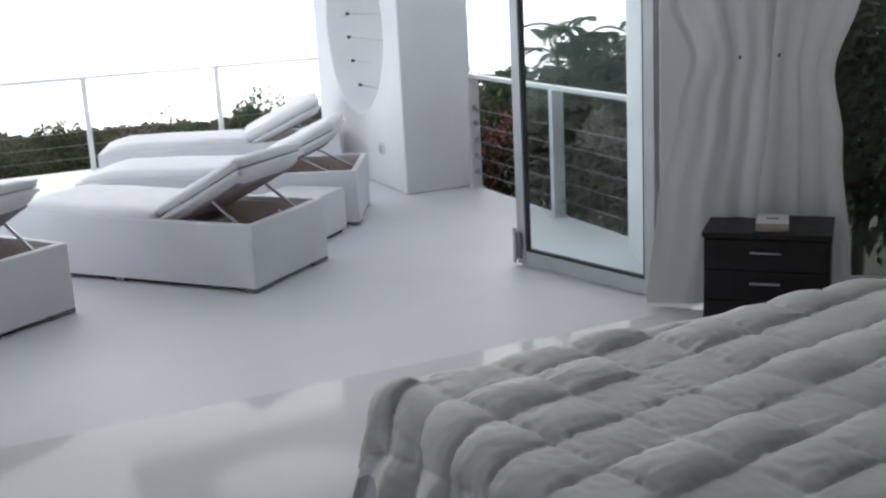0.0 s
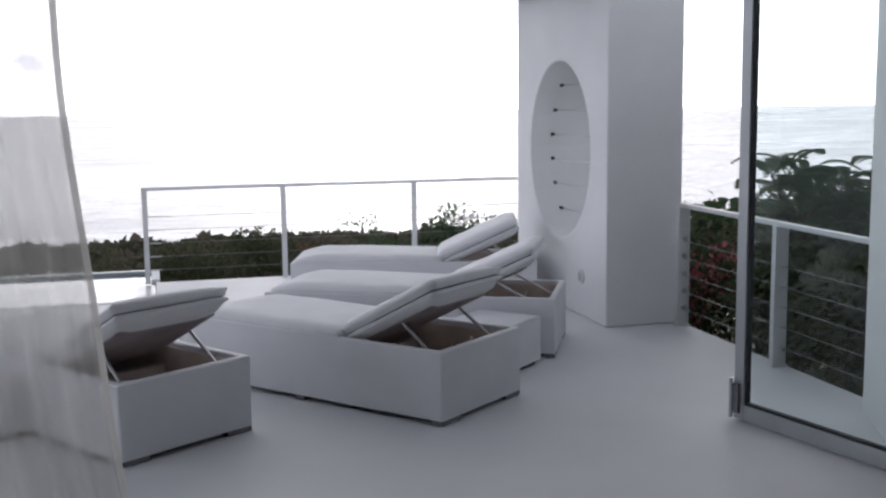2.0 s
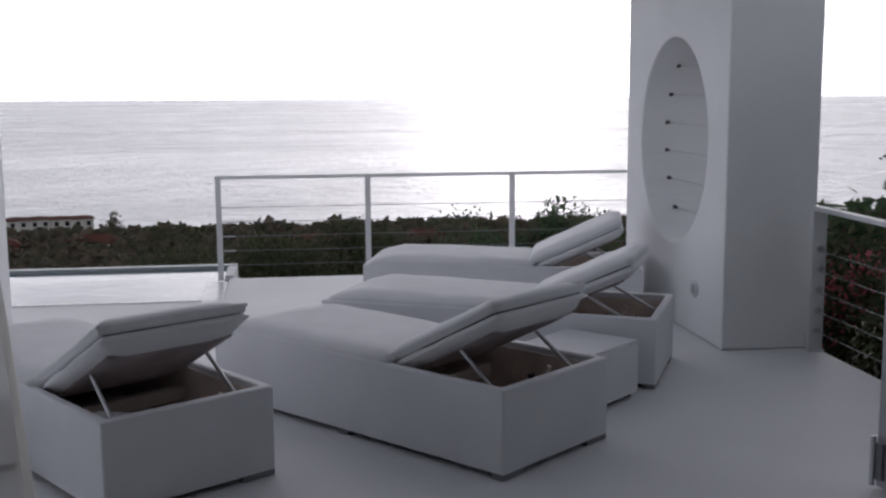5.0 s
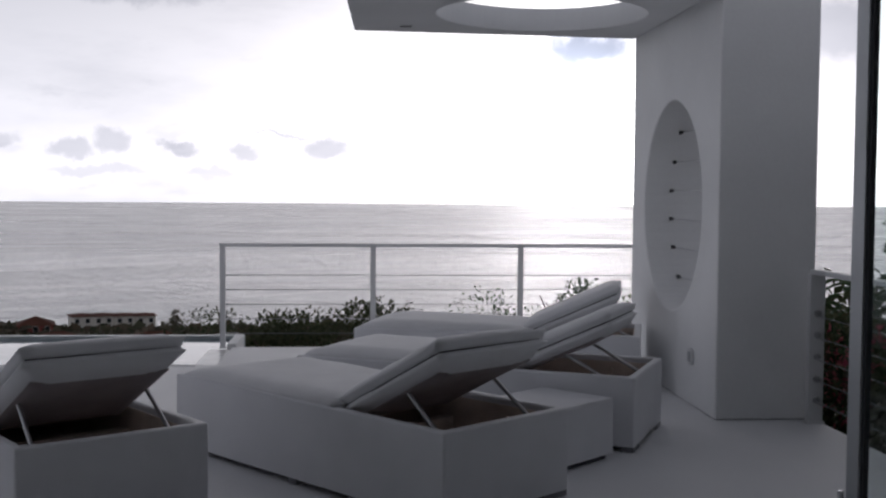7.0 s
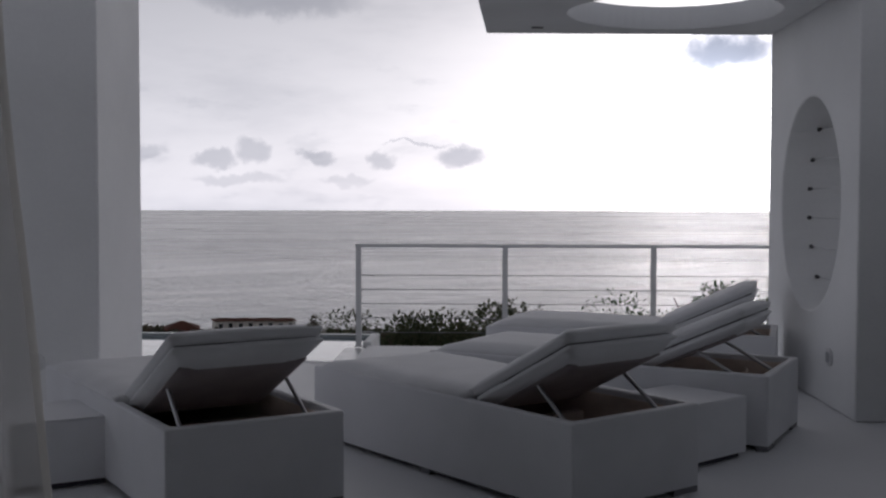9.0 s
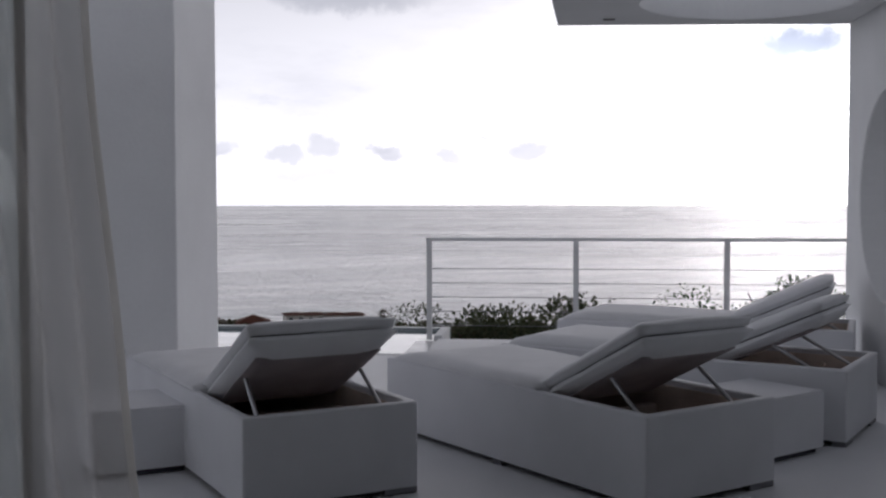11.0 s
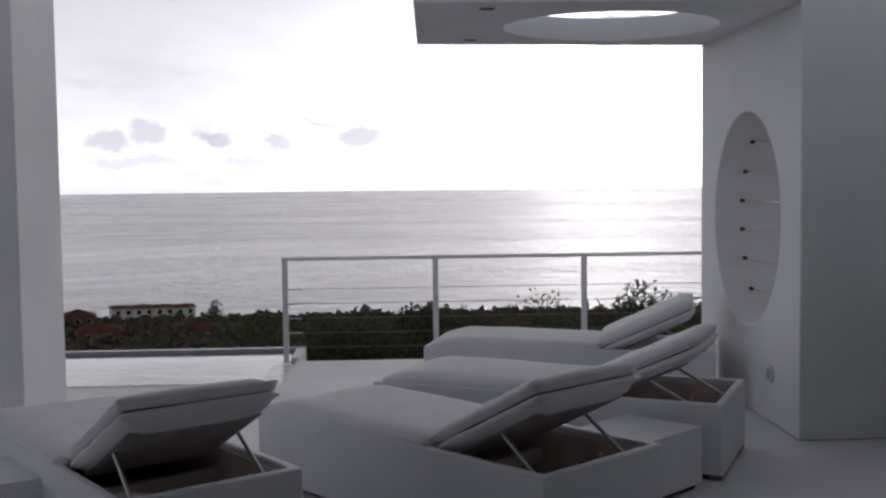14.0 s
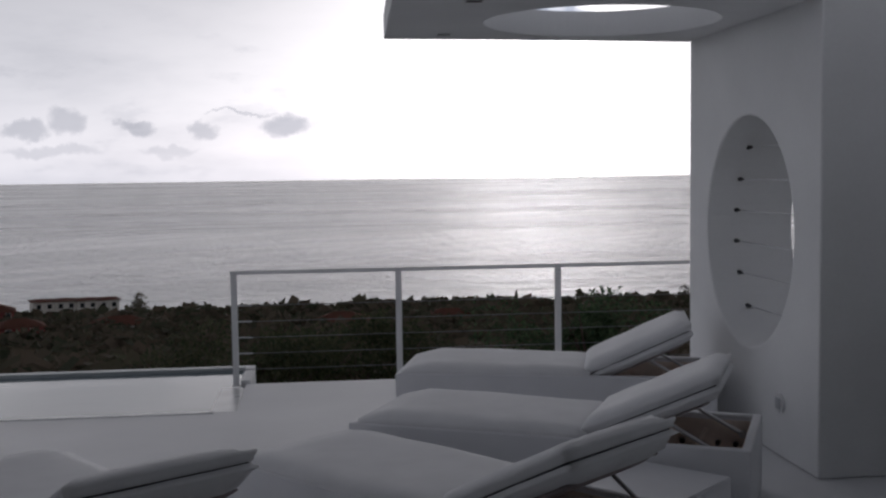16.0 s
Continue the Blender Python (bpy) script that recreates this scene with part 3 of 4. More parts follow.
def puffed(x0, y0, z0, x1, y1, z1, nx=10, ny=16, round_r=0.05, crown=0.02, shape=None, top_fall=0.024, low_fall=0.02):
    """A soft cushion: a rounded slab that is slightly crowned; shape(u, v) lifts its top."""
    bm = bmesh.new()
    rows = []
    w, l, h = x1 - x0, y1 - y0, z1 - z0
    ring = []
    for side in (0, 1):
        for k in range(5):
            a = math.pi / 2 * k / 4
            ring.append((side, a))
    grid_top, grid_bot = [], []
    for j in range(ny + 1):
        rt, rb = [], []
        v = j / ny
        for i in range(nx + 1):
            u = i / nx
            ex, ey = min(u, 1 - u) * w, min(v, 1 - v) * l
            e = min(1.0, min(ex, ey) / round_r)
            fall = 1 - math.sqrt(max(0.0, 1 - (1 - e) ** 2))
            lift = crown * (1 - (2 * u - 1) ** 4) * (1 - (2 * v - 1) ** 4)
            lump = 0.006 * noise.noise(Vector((u * 3 + x0 * 7, v * 5, z0 * 9)))
            x, y = x0 + u * w, y0 + v * l
            extra = shape(u, v) if shape else 0
            rt.append((x, y, z1 - fall * top_fall + lift + lump + extra))
            rb.append((x, y, z0 + fall * low_fall))
        grid_top.append(rt)
        grid_bot.append(rb)
    t = [[bm.verts.new(p) for p in r] for r in grid_top]
    b = [[bm.verts.new(p) for p in r] for r in grid_bot]
    for j in range(ny):
        for i in range(nx):
            bm.faces.new((t[j][i], t[j][i + 1], t[j + 1][i + 1], t[j + 1][i]))
            bm.faces.new((b[j][i], b[j + 1][i], b[j + 1][i + 1], b[j][i + 1]))
    for j in range(ny):
        bm.faces.new((t[j][0], t[j + 1][0], b[j + 1][0], b[j][0]))
        bm.faces.new((t[j + 1][nx], t[j][nx], b[j][nx], b[j + 1][nx]))
    for i in range(nx):
        bm.faces.new((t[0][i + 1], t[0][i], b[0][i], b[0][i + 1]))
        bm.faces.new((t[ny][i], t[ny][i + 1], b[ny][i + 1], b[ny][i]))
    bmesh.ops.subdivide_edges(bm, edges=[e for e in bm.edges if abs(e.verts[0].co.z - e.verts[1].co.z) > h * 0.2 and (e.verts[0].co.xy - e.verts[1].co.xy).length < 1e-5], cuts=2)
    cxm, cym = (x0 + x1) / 2, (y0 + y1) / 2
    for vtx in bm.verts:
        f = (vtx.co.z - z0) / h
        if 0.25 < f < 0.8:
            if abs(vtx.co.x - cxm) > w / 2 - 1e-4:
                vtx.co.x += math.copysign(0.012, vtx.co.x - cxm)
            if abs(vtx.co.y - cym) > l / 2 - 1e-4:
                vtx.co.y += math.copysign(0.012, vtx.co.y - cym)
    bmesh.ops.recalc_face_normals(bm, faces=bm.faces[:])
    return bm


def lounger(label, m, tilt, hump, hinge):
    lo = thing("sun_lounger", label, "sun lounger", m, "loungers on the terrace")
    t = 0.05
    # hollow woven body
    outer, inner = (0, 0, LW, LL), (t, t, LW - t, LL - t)
    bm = bmesh.new()
    rings = []
    for (x0, y0, x1, y1), z in ((outer, 0.03), (outer, LH), (inner, LH), (inner, 0.07)):
        rings.append([bm.verts.new(p) for p in ((x0, y0, z), (x1, y0, z), (x1, y1, z), (x0, y1, z))])
    for a, b in zip(rings, rings[1:] + rings[:1]):
        for i in range(4):
            bm.faces.new((a[i], a[(i + 1) % 4], b[(i + 1) % 4], b[i]))
    bmesh.ops.recalc_face_normals(bm, faces=bm.faces[:])
    sharp = [e for e in bm.edges if max(e.verts[0].co.z, e.verts[1].co.z) > 0.3]
    bmesh.ops.bevel(bm, geom=sharp, offset=0.014, segments=3, affect='EDGES', profile=0.6)
    body = part("body", bm, WOVEN, lo)
    part("lining", box(t + 0.002, t + 0.002, 0.075, LW - t - 0.002, LL - t - 0.002, 0.10), TAN, body, "tan inner base")
    bm = bmesh.new()
    for x0, y0, x1, y1 in ((t, t, LW - t, t + 0.008), (t, LL - t - 0.008, LW - t, LL - t), (t, t + 0.01, t + 0.008, LL - t - 0.01), (LW - t - 0.008, t + 0.01, LW - t, LL - t - 0.01)):
        box(x0 + 0.001, y0 + 0.001, 0.10, x1 - 0.001, y1 + 0.001, LH - 0.035, 0, 1, bm)
    part("inner_wall", bm, TAN, body, "tan woven inner wall")
    part("crossbar", box(t, hinge - 0.03, 0.22, LW - t, hinge + 0.03, 0.29, 0.006), TAN, body)
    for y in (0.004, 1.06, LL - 0.074):
        for x in (0.004, LW - 0.174):
            part("foot", box(x, y, 0, x + 0.17, y + 0.07, 0.031, 0.003), FOOT, lo, "grey metal foot")
    # dark block that stands in for the shade below the body
    part("base_shade", box(0.05, 0.06, 0.004, LW - 0.05, LL - 0.06, 0.04), SEAM_SHADE, lo, "near-black block set back as shade under the body")

    def foot_slope(u, v):
        return hump * min(1.0, v / 0.78) - (0.028 + hump) * max(0.0, v - 0.84) / 0.16

    seat = part("seat_cushion", puffed(0.022, hinge + 0.01, LH - 0.03, LW - 0.022, LL - 0.012, LH + 0.042, 10, 26, 0.045, 0.006, foot_slope), CUSHION, lo, "", True)
    # welt line, its colour darkened by the shade under the cushion rim
    part("seat_seam", box(0.028, hinge + 0.015, LH + 0.001, LW - 0.028, 1.85, LH + 0.006, 0.002), SEAM_SHADE, seat, "piping with its shade in the dark colour")
    # raised backrest: board, pad, cushion, hinged at the crossbar
    mb = Matrix.Translation((0, hinge, LH - 0.050)) @ Matrix.Rotation(radians(180), 4, 'Z') @ Matrix.Rotation(radians(tilt), 4, 'X')

    def tilted(b):
        b.transform(mb)
        return b

    L = 0.775
    back = part("backrest", tilted(puffed(-LW + 0.072, 0.0, 0.046, -0.072, L, 0.120, 12, 16, 0.055, 0.008, None, 0.032, 0.003)), CUSHION, lo, "", True)
    # dark strip in place of the shade between cushion and pad
    part("backrest_gap_shade", tilted(box(-LW + 0.086, 0.018, 0.041, -0.086, L - 0.022, 0.049, 0.003)), SEAM_SHADE, back, "dark strip painted as the shaded gap under the cushion")
    part("backrest_pad", tilted(puffed(-LW + 0.076, 0.03, -0.042, -0.076, L - 0.012, 0.043, 14, 18, 0.16, 0.002, None, 0.002, 0.058)), CUSHION, back, "", True)
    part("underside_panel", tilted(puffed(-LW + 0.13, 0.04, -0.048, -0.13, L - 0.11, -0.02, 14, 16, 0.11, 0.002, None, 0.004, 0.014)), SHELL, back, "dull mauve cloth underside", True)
    for x in (0.125, LW - 0.105):
        top = mb @ Vector((-x - (0.02 if x < 0.3 else -0.02), 0.40, -0.004))
        strut = part("strut", rod(top, (x, 0.10, LH - 0.10), 0.0105, 10), STEEL, lo, "thin steel support strut")
        part("bolt", rod((x - 0.02, 0.10, LH - 0.10), (x + 0.02, 0.10, LH - 0.10), 0.019, 10), STEEL, strut)
        part("brace", rod((x, 0.42, 0.12), (x, 0.30, LH - 0.08), 0.012, 8), TAN, lo, "dull brown brace")
    for k in range(4):
        y = 0.14 + 0.10 * k
        part("ratchet_pin", rod((LW - 0.062, y, 0.27), (LW - 0.09, y, 0.27), 0.016, 10), DARKPIN, lo, "black ratchet pin")
    return lo


lounger("white woven sun lounger with raised backrest beside the sheer curtain", pose(-2.285, 3.125, 0, 0, 0, 35), 27.5, 0.0, 0.77)
lounger("white woven sun lounger with raised backrest and open storage box", pose(-0.535, 3.352, 0, 0, 0, 40.3), 27.0, 0.0, 0.77)
lounger("white woven sun lounger with raised backrest beside a low table", pose(0.668, 4.765, 0, 0, 0, 64), 24.5, 0.016, 0.85)
lounger("white woven sun lounger with raised backrest near the fin wall", pose(1.18, 6.61, 0, 0, 0, 75), 24.5, 0.016, 0.85)

# things stowed in the nearest lounger's box
def stowed(name, label, m, size, mat):
    ob = thing(name, label, name.replace("_", " "), m)
    part("roll", puffed(-size[0] / 2, -size[1] / 2, 0, size[0] / 2, size[1] / 2, size[2], 6, 8, 0.05, 0.01), mat, ob, "", True)


u36 = Matrix.Translation((-2.285, 3.125, 0)) @ Matrix.Rotation(radians(35), 4, 'Z')
stowed("rolled_towel", "pale rolled towel stowed inside the lounger box", u36 @ pose(0.24, 0.30, 0.242, 0, 0, 30), (0.11, 0.36, 0.11), CUSHION)
stowed("folded_mat", "tan folded mat stowed inside the lounger box", u36 @ pose(0.43, 0.42, 0.10, 0, 0, 4), (0.66, 0.60, 0.135), TAN)


def low_table(label, m, w, d, h):
    ta = thing("low_table", label, "side table", m, "low tables")
    part("body", box(0, 0, 0.03, w, d, h, 0.010, 3), WOVEN, ta)
    part("top", box(0.004, 0.004, h + 0.001, w - 0.004, d - 0.004, h + 0.008, 0.003), WOVEN, ta, "smooth white table top")
    # near-black block, shade under the table put into its colour
    part("base_shade", box(0.03, 0.03, 0, w - 0.03, d - 0.03, 0.032), SEAM_SHADE, ta, "near-black block set back as shade under the body")
    return ta


low_table("low white woven side table between two loungers", Matrix.Translation((0.52, 4.65, 0)) @ Matrix.Rotation(radians(43), 4, 'Z') @ Matrix.Translation((-0.55, 0, 0)), 0.55, 0.50, 0.335)
low_table("low white woven side table behind the sheer curtain", Matrix.Translation((-2.787, 3.907, 0)) @ Matrix.Rotation(radians(33), 4, 'Z') @ Matrix.Translation((-0.49, 0, 0)), 0.49, 0.55, 0.335)


# ---- glass doors and window ----
def glass_door(name, label, a, b, h=2.75):
    """A framed glass leaf standing open from a to b in plan."""
    a, b = Vector((*a, 0)), Vector((*b, 0))
    d = b - a
    ang = math.degrees(math.atan2(d.y, d.x))
    w = d.length
    do = thing(name, label, "glass door", pose(a.x, a.y, 0, 0, 0, ang), "", "structure")
    s, t = 0.075, 0.026
    part("stile", box(0, -t, 0.012, s, t, h, 0.004), ALU, do)
    part("stile", box(w - s, -t, 0.012, w, t, h, 0.004), ALU, do)
    part("bottom_rail", box(s, -t + 0.002, 0.012, w - s, t - 0.002, 0.10, 0.003), ALU, do)
    part("top_rail", box(s, -t + 0.002, h - 0.09, w - s, t - 0.002, h, 0.003), ALU, do)
    bm = bmesh.new()
    for x0, z0, x1, z1 in ((s, 0.10, s + 0.018, h - 0.09), (w - s - 0.018, 0.10, w - s, h - 0.09), (s + 0.018, 0.10, w - s - 0.018, 0.118), (s + 0.018, h - 0.108, w - s - 0.018, h - 0.09)):
        box(x0, -0.015, z0, x1, 0.015, z1, 0, 1, bm)
    part("gasket", bm, GASKET, do, "black rubber gasket")
    pane = part("pane", box(s + 0.016, -0.004, 0.116, w - s - 0.016, 0.004, h - 0.106), GLASS, do, "clear glass pane")
    pane.visible_shadow = False
    hinge = part("hinge", box(-0.012, -t - 0.020, 0.05, 0.05, -t - 0.001, 0.22, 0.004), FOOT, do, "grey metal hinge block")
    part("hinge_pin", rod((0.0, -t - 0.024, 0.02), (0.0, -t - 0.024, 0.25), 0.012, 10), STEEL, hinge)
    return do


glass_door("door_1", "open aluminium framed glass door leaf on the terrace", (1.145, 3.03), (1.42, 1.90))
glass_door("door_2", "folded aluminium framed glass door leaf behind the curtain", (-2.98, 2.66), (-3.12, 1.78))

wi = thing("window_1", "corner window wall with dark frame facing the garden", "window", pose(1.72, 1.80, 0, 0, 0, -36), "", "structure")
WW = 3.3
part("window_sill", box(0, -0.04, 0.0, WW, 0.04, 0.10, 0.004), GASKET, wi, "dark window frame")
part("sill_track", box(0, -0.075, 0.10, WW, -0.035, 0.125, 0.003), ALU, wi)
part("head", box(0, -0.04, 2.78, WW, 0.04, 2.9, 0.004), GASKET, wi)
for x in (0.0, 1.6, WW - 0.07):
    part("mullion", box(x, -0.035, 0.10, x + 0.06, 0.035, 2.78, 0.004), GASKET, wi)
for x0, x1 in ((0.062, 1.598), (1.662, WW - 0.072)):
    p_ = part("pane", box(x0, -0.004, 0.101, x1, 0.004, 2.779), TINTED, wi, "tinted glass pane")
    p_.visible_shadow = False


# ---- curtains ----
def tied_curtain(label, m, widths, folds, seed, height=2.72):
    """A drape tied at its waist: widths as (z, left, right) down the cloth."""
    cu = thing("curtain", label, "curtain", m, "curtains at the opening")
    nz, nu = 46, folds * 10
    rows = []
    for k in range(nz + 1):
        z = 0.02 + (height - 0.02) * k / nz
        for (za, la, ra), (zb, lb, rb) in zip(widths, widths[1:]):
            if za <= z <= zb:
                f = (z - za) / (zb - za)
                f = f * f * (3 - 2 * f)
                lft, rgt = la + (lb - la) * f, ra + (rb - ra) * f
        w = rgt - lft
        row = []
        for i in range(nu + 1):
            u = i / nu
            amp = min(0.022, 0.011 * 0.6 / max(w, 0.15)) * (0.3 + 1.2 * abs(noise.noise(Vector((u * 5, z * 0.5, seed + 20)))))
            ph = 2 * math.pi * folds * u + 1.1 * noise.noise(Vector((u * 2.5, z * 0.35, seed)))
            x = lft + w * u + 0.012 * noise.noise(Vector((u * 6, z * 1.5, seed + 5)))
            y = amp * math.sin(ph) + 0.025 * noise.noise(Vector((u * 4, z * 0.8, seed + 9)))
            row.append((x, y, z))
        rows.append(row)
    part("cloth", sheet(rows), DRAPE, cu, "", True)
    return cu


C_ANG = -36
cu = tied_curtain("white drape tied back at the waist beside the glass door", pose(1.57, 1.61, 0, 0, 0, C_ANG), [(0, -0.35, 0.22), (0.55, -0.29, 0.24), (1.08, -0.18, 0.28), (1.36, -0.115, 0.30), (1.67, -0.23, 0.32), (2.75, -0.42, 0.34)], 4, 1)
part("tie_hook", rod((0.13, -0.07, 1.36), (0.135, -0.085, 1.37), 0.006, 8), DARKPIN, cu, "small dark tie hook")
cu = tied_curtain("white drape tied back at the waist behind the nightstand", pose(1.605, 1.66, 0, 0, 0, C_ANG), [(0, 0.20, 0.75), (0.25, 0.20, 0.73), (0.9, 0.24, 0.665), (1.25, 0.26, 0.615), (1.67, 0.26, 0.74), (2.75, 0.26, 0.98)], 4, 3)
part("tie_hook", rod((0.33, -0.07, 1.36), (0.335, -0.085, 1.37), 0.006, 8), DARKPIN, cu, "small dark tie hook")

# the loose sheer at the other side of the opening
sh = thing("sheer_curtain", "loose sheer white curtain hanging at the opening", "curtain", pose(-2.40, 1.80, 0))
rows = []
for k in range(51):
    z = 0.02 + 2.72 * k / 50
    edge = 0.25 - 0.165 * z + 0.03 * z * z - 0.008 * math.sin(z * 4.1)
    rows.append([(edge - 0.75 * u ** 1.0 * (1 + 0.05 * noise.noise(Vector((u * 3, z, 2)))),
                  (0.045 * math.sin(2 * math.pi * 6 * u + 0.9 * noise.noise(Vector((u * 4, z * 0.6, 4)))) + 0.05 * noise.noise(Vector((u * 5, z * 0.9, 8)))), z) for u in [i / 70 for i in range(71)]])
part("cloth", sheet(rows), SHEER, sh, "", True)
part("hem", sheet([[(r[0][0] + 0.004, r[0][1] - 0.003, r[0][2]), (r[0][0] - 0.022, r[0][1] - 0.006, r[0][2])] for r in rows]), HEMMED, sh, "stitched white edge hem")

# ---- bed ----
bed = thing("bed", "large bed under a white box-quilted comforter", "bed", pose(-0.80, 0.10, 0))
BL, BW, BH = 2.25, 1.95, 0.545
part("bed_base", box(0.10, -BW + 0.10, 0.0, BL, -0.10, 0.26, 0.02), BEDBASE, bed, "dark upholstered bed base")
part("mattress", box(0.05, -BW + 0.05, 0.262, BL, -0.05, BH - 0.04, 0.05, 3), QUILT, bed)


def quilt_point(s, t):
    """A place on the comforter: s along the bed, t across it, both in metres past the edges where it hangs."""
    x, y, z = s, -t, BH
    r = 0.12
    def over(d):
        if d <= 0:
            return 0.0, 0.0
        if d < r * 1.57:
            a = d / r
            return r * math.sin(a), r * (1 - math.cos(a))
        return r + (d - r * 1.57) * 0.30, r + (d - r * 1.57) * 0.94
    ox, dx = over(-s + 0.0)
    oy, dy = over(-t + 0.0)
    oy2, dy2 = over(t - BW)
    if s < 0:
        x = -ox
    if t < 0:
        y = oy
    if t > BW:
        y = -BW - oy2
    z = BH - max(dx, dy, dy2) - 0.35 * min(dx, max(dy, dy2))
    # box quilting, a little askew
    ca, sa = math.cos(radians(11)), math.sin(radians(11))
    wob = 0.012 * noise.noise(Vector((s * 2.2, t * 2.2, 3)))
    p, q = (s * ca - t * sa + wob) / 0.29, (s * sa + t * ca + wob) / 0.225
    fp, fq = p - math.floor(p), q - math.floor(q)
    puff = (abs(math.sin(math.pi * fp)) ** 0.36) * (abs(math.sin(math.pi * fq)) ** 0.36)
    cell = 0.75 + 0.5 * noise.cell(Vector((math.floor(p), math.floor(q), 5)))
    seam = min(min(fp, 1 - fp) * 0.29, min(fq, 1 - fq) * 0.225)
    wr = (noise.noise(Vector((s * 34, t * 11, 1))) + noise.noise(Vector((s * 12, t * 38, 4)))) * math.exp(-seam / 0.045) * 0.007 - abs(noise.noise(Vector((s * 9 + t * 6, t * 15 - s * 5, 6)))) * 0.004 - abs(noise.noise(Vector((s * 21 - t * 9, t * 17 + s * 8, 2)))) * 0.003
    fold = 0.0
    if s < 0 or t < 0:
        fold = 0.018 * math.sin((t if s < t else s) * 17 + 2 * noise.noise(Vector((s * 2, t * 2, 0)))) * min(1, max(dx, dy) / 0.25)
    n = Vector((-(1 if s < 0 else 0) * min(1, dx / r), (1 if t < 0 else 0) * min(1, dy / r), 1 - min(1, max(dx, dy, dy2) / r) * 0.85))
    n.normalize()
    return Vector((x, y, z)) + n * (0.036 * puff * cell + wr + fold)


ss = [-0.40 + 0.01 * i for i in range(266)]
ts = [-0.30 + 0.01 * i for i in range(250)]
part("comforter", sheet([[quilt_point(s, t) for s in ss] for t in ts]), QUILT, bed, "white box-quilted comforter with puffed squares", True)
hem_rows = []
for k in range(5):
    hem_rows.append([quilt_point(-0.40 - 0.022 * k, t) + Vector((0, 0, 0)) for t in ts])
part("hem", sheet(hem_rows), HEM, bed, "grey hem band of the comforter", True)
hem_rows = []
for k in range(5):
    hem_rows.append([quilt_point(s, -0.30 - 0.022 * k) for s in ss])
part("hem", sheet(hem_rows), HEM, bed, "grey hem band of the comforter", True)

# ---- nightstand and book ----
NS = Matrix.Translation((1.33, 1.37, 0)) @ Matrix.Rotation(radians(-45), 4, 'Z')
ns = thing("nightstand", "dark espresso two-drawer nightstand in front of the drapes", "nightstand", NS)
NW, ND, NH = 0.62, 0.44, 0.505
part("body", box(0, 0.02, 0.0, NW, ND, NH - 0.028, 0.003), ESPRESSO, ns)
part("top", box(-0.008, -0.004, NH - 0.027, NW + 0.008, ND + 0.004, NH, 0.004), ESPRESSO, ns)
for z0, z1 in ((0.03, 0.145), (0.15, 0.305), (0.31, 0.468)):
    dr = part("drawer", box(0.012, 0.0, z0, NW - 0.012, 0.019, z1, 0.003), ESPRESSO, ns)
    zc = (z0 + z1) / 2 + 0.02
    bm = rod((NW / 2 - 0.075, -0.022, zc), (NW / 2 + 0.075, -0.022, zc), 0.006, 8)
    rod((NW / 2 - 0.06, -0.022, zc), (NW / 2 - 0.06, 0.001, zc), 0.004, 6, bm)
    rod((NW / 2 + 0.06, -0.022, zc), (NW / 2 + 0.06, 0.001, zc), 0.004, 6, bm)
    part("handle", bm, STEEL, dr, "brushed steel bar handle")
bk = thing("book", "thick paperback book lying on the nightstand", "book", NS @ pose(0.33, 0.16, NH + 0.001, 0, 0, 4))
part("pages", box(-0.075, -0.10, 0.003, 0.077, 0.10, 0.040, 0.002), PAGES, bk, "yellowed page block")
part("back_cover", box(-0.08, -0.104, 0, 0.08, 0.104, 0.003, 0.001), PAPER, bk)
cv = part("front_cover", box(-0.08, -0.104, 0.0402, 0.08, 0.104, 0.0435, 0.001), PAPER, bk, "pale glossy cover")
part("cover_mark", box(-0.03, -0.012, 0.0436, 0.03, 0.016, 0.0446, 0.0004), INK, cv, "dark printed mark")
part("spine", box(-0.083, -0.104, 0, -0.0805, 0.104, 0.0435, 0.001), PAPER, bk)


# ---- plants ----
def leaf_cloud(rng, centre, radii, count, size, droop=0.3, bm_data=None):
    """Folded leaves scattered in and over an uneven crown; returns vertices and faces."""
    vs, fs = bm_data
    lobes = [(Vector((rng.gauss(0, 0.45), rng.gauss(0, 0.45), rng.gauss(0.05, 0.4))), rng.uniform(0.3, 0.62)) for _ in range(9)]
    for _ in range(count):
        c, r = lobes[rng.randrange(len(lobes))]
        d = Vector((rng.gauss(0, 1), rng.gauss(0, 1), rng.gauss(0.15, 1))).normalized()
        p = c + d * r * rng.uniform(0.45, 1.08)
        p = Vector((centre[0] + p.x * radii[0], centre[1] + p.y * radii[1], centre[2] + p.z * radii[2]))
        axis = (d + Vector((rng.gauss(0, 0.6), rng.gauss(0, 0.6), rng.gauss(-droop, 0.5)))).normalized()
        side = axis.cross(Vector((rng.gauss(0, 0.4), rng.gauss(0, 0.4), 1))).normalized()
        up = side.cross(axis)
        s = size * rng.uniform(0.6, 1.3)
        k = len(vs)
        vs += [p, p + axis * s * 0.45 + side * s * 0.24 + up * s * 0.06, p + axis * s, p + axis * s * 0.45 - side * s * 0.24 + up * s * 0.06, p + axis * s * 0.5]
        fs += [(k, k + 1, k + 4), (k + 1, k + 2, k + 4), (k + 4, k + 2, k + 3), (k, k + 4, k + 3)]


def mesh_part(name, data, mat, parent, label=""):
    me = bpy.data.meshes.new(name)
    me.from_pydata([tuple(v) for v in data[0]], [], data[1])
    me.materials.append(mat)
    ob = new(name, me)
    ob.parent = parent
    if label:
        ob["label"] = label
    return ob


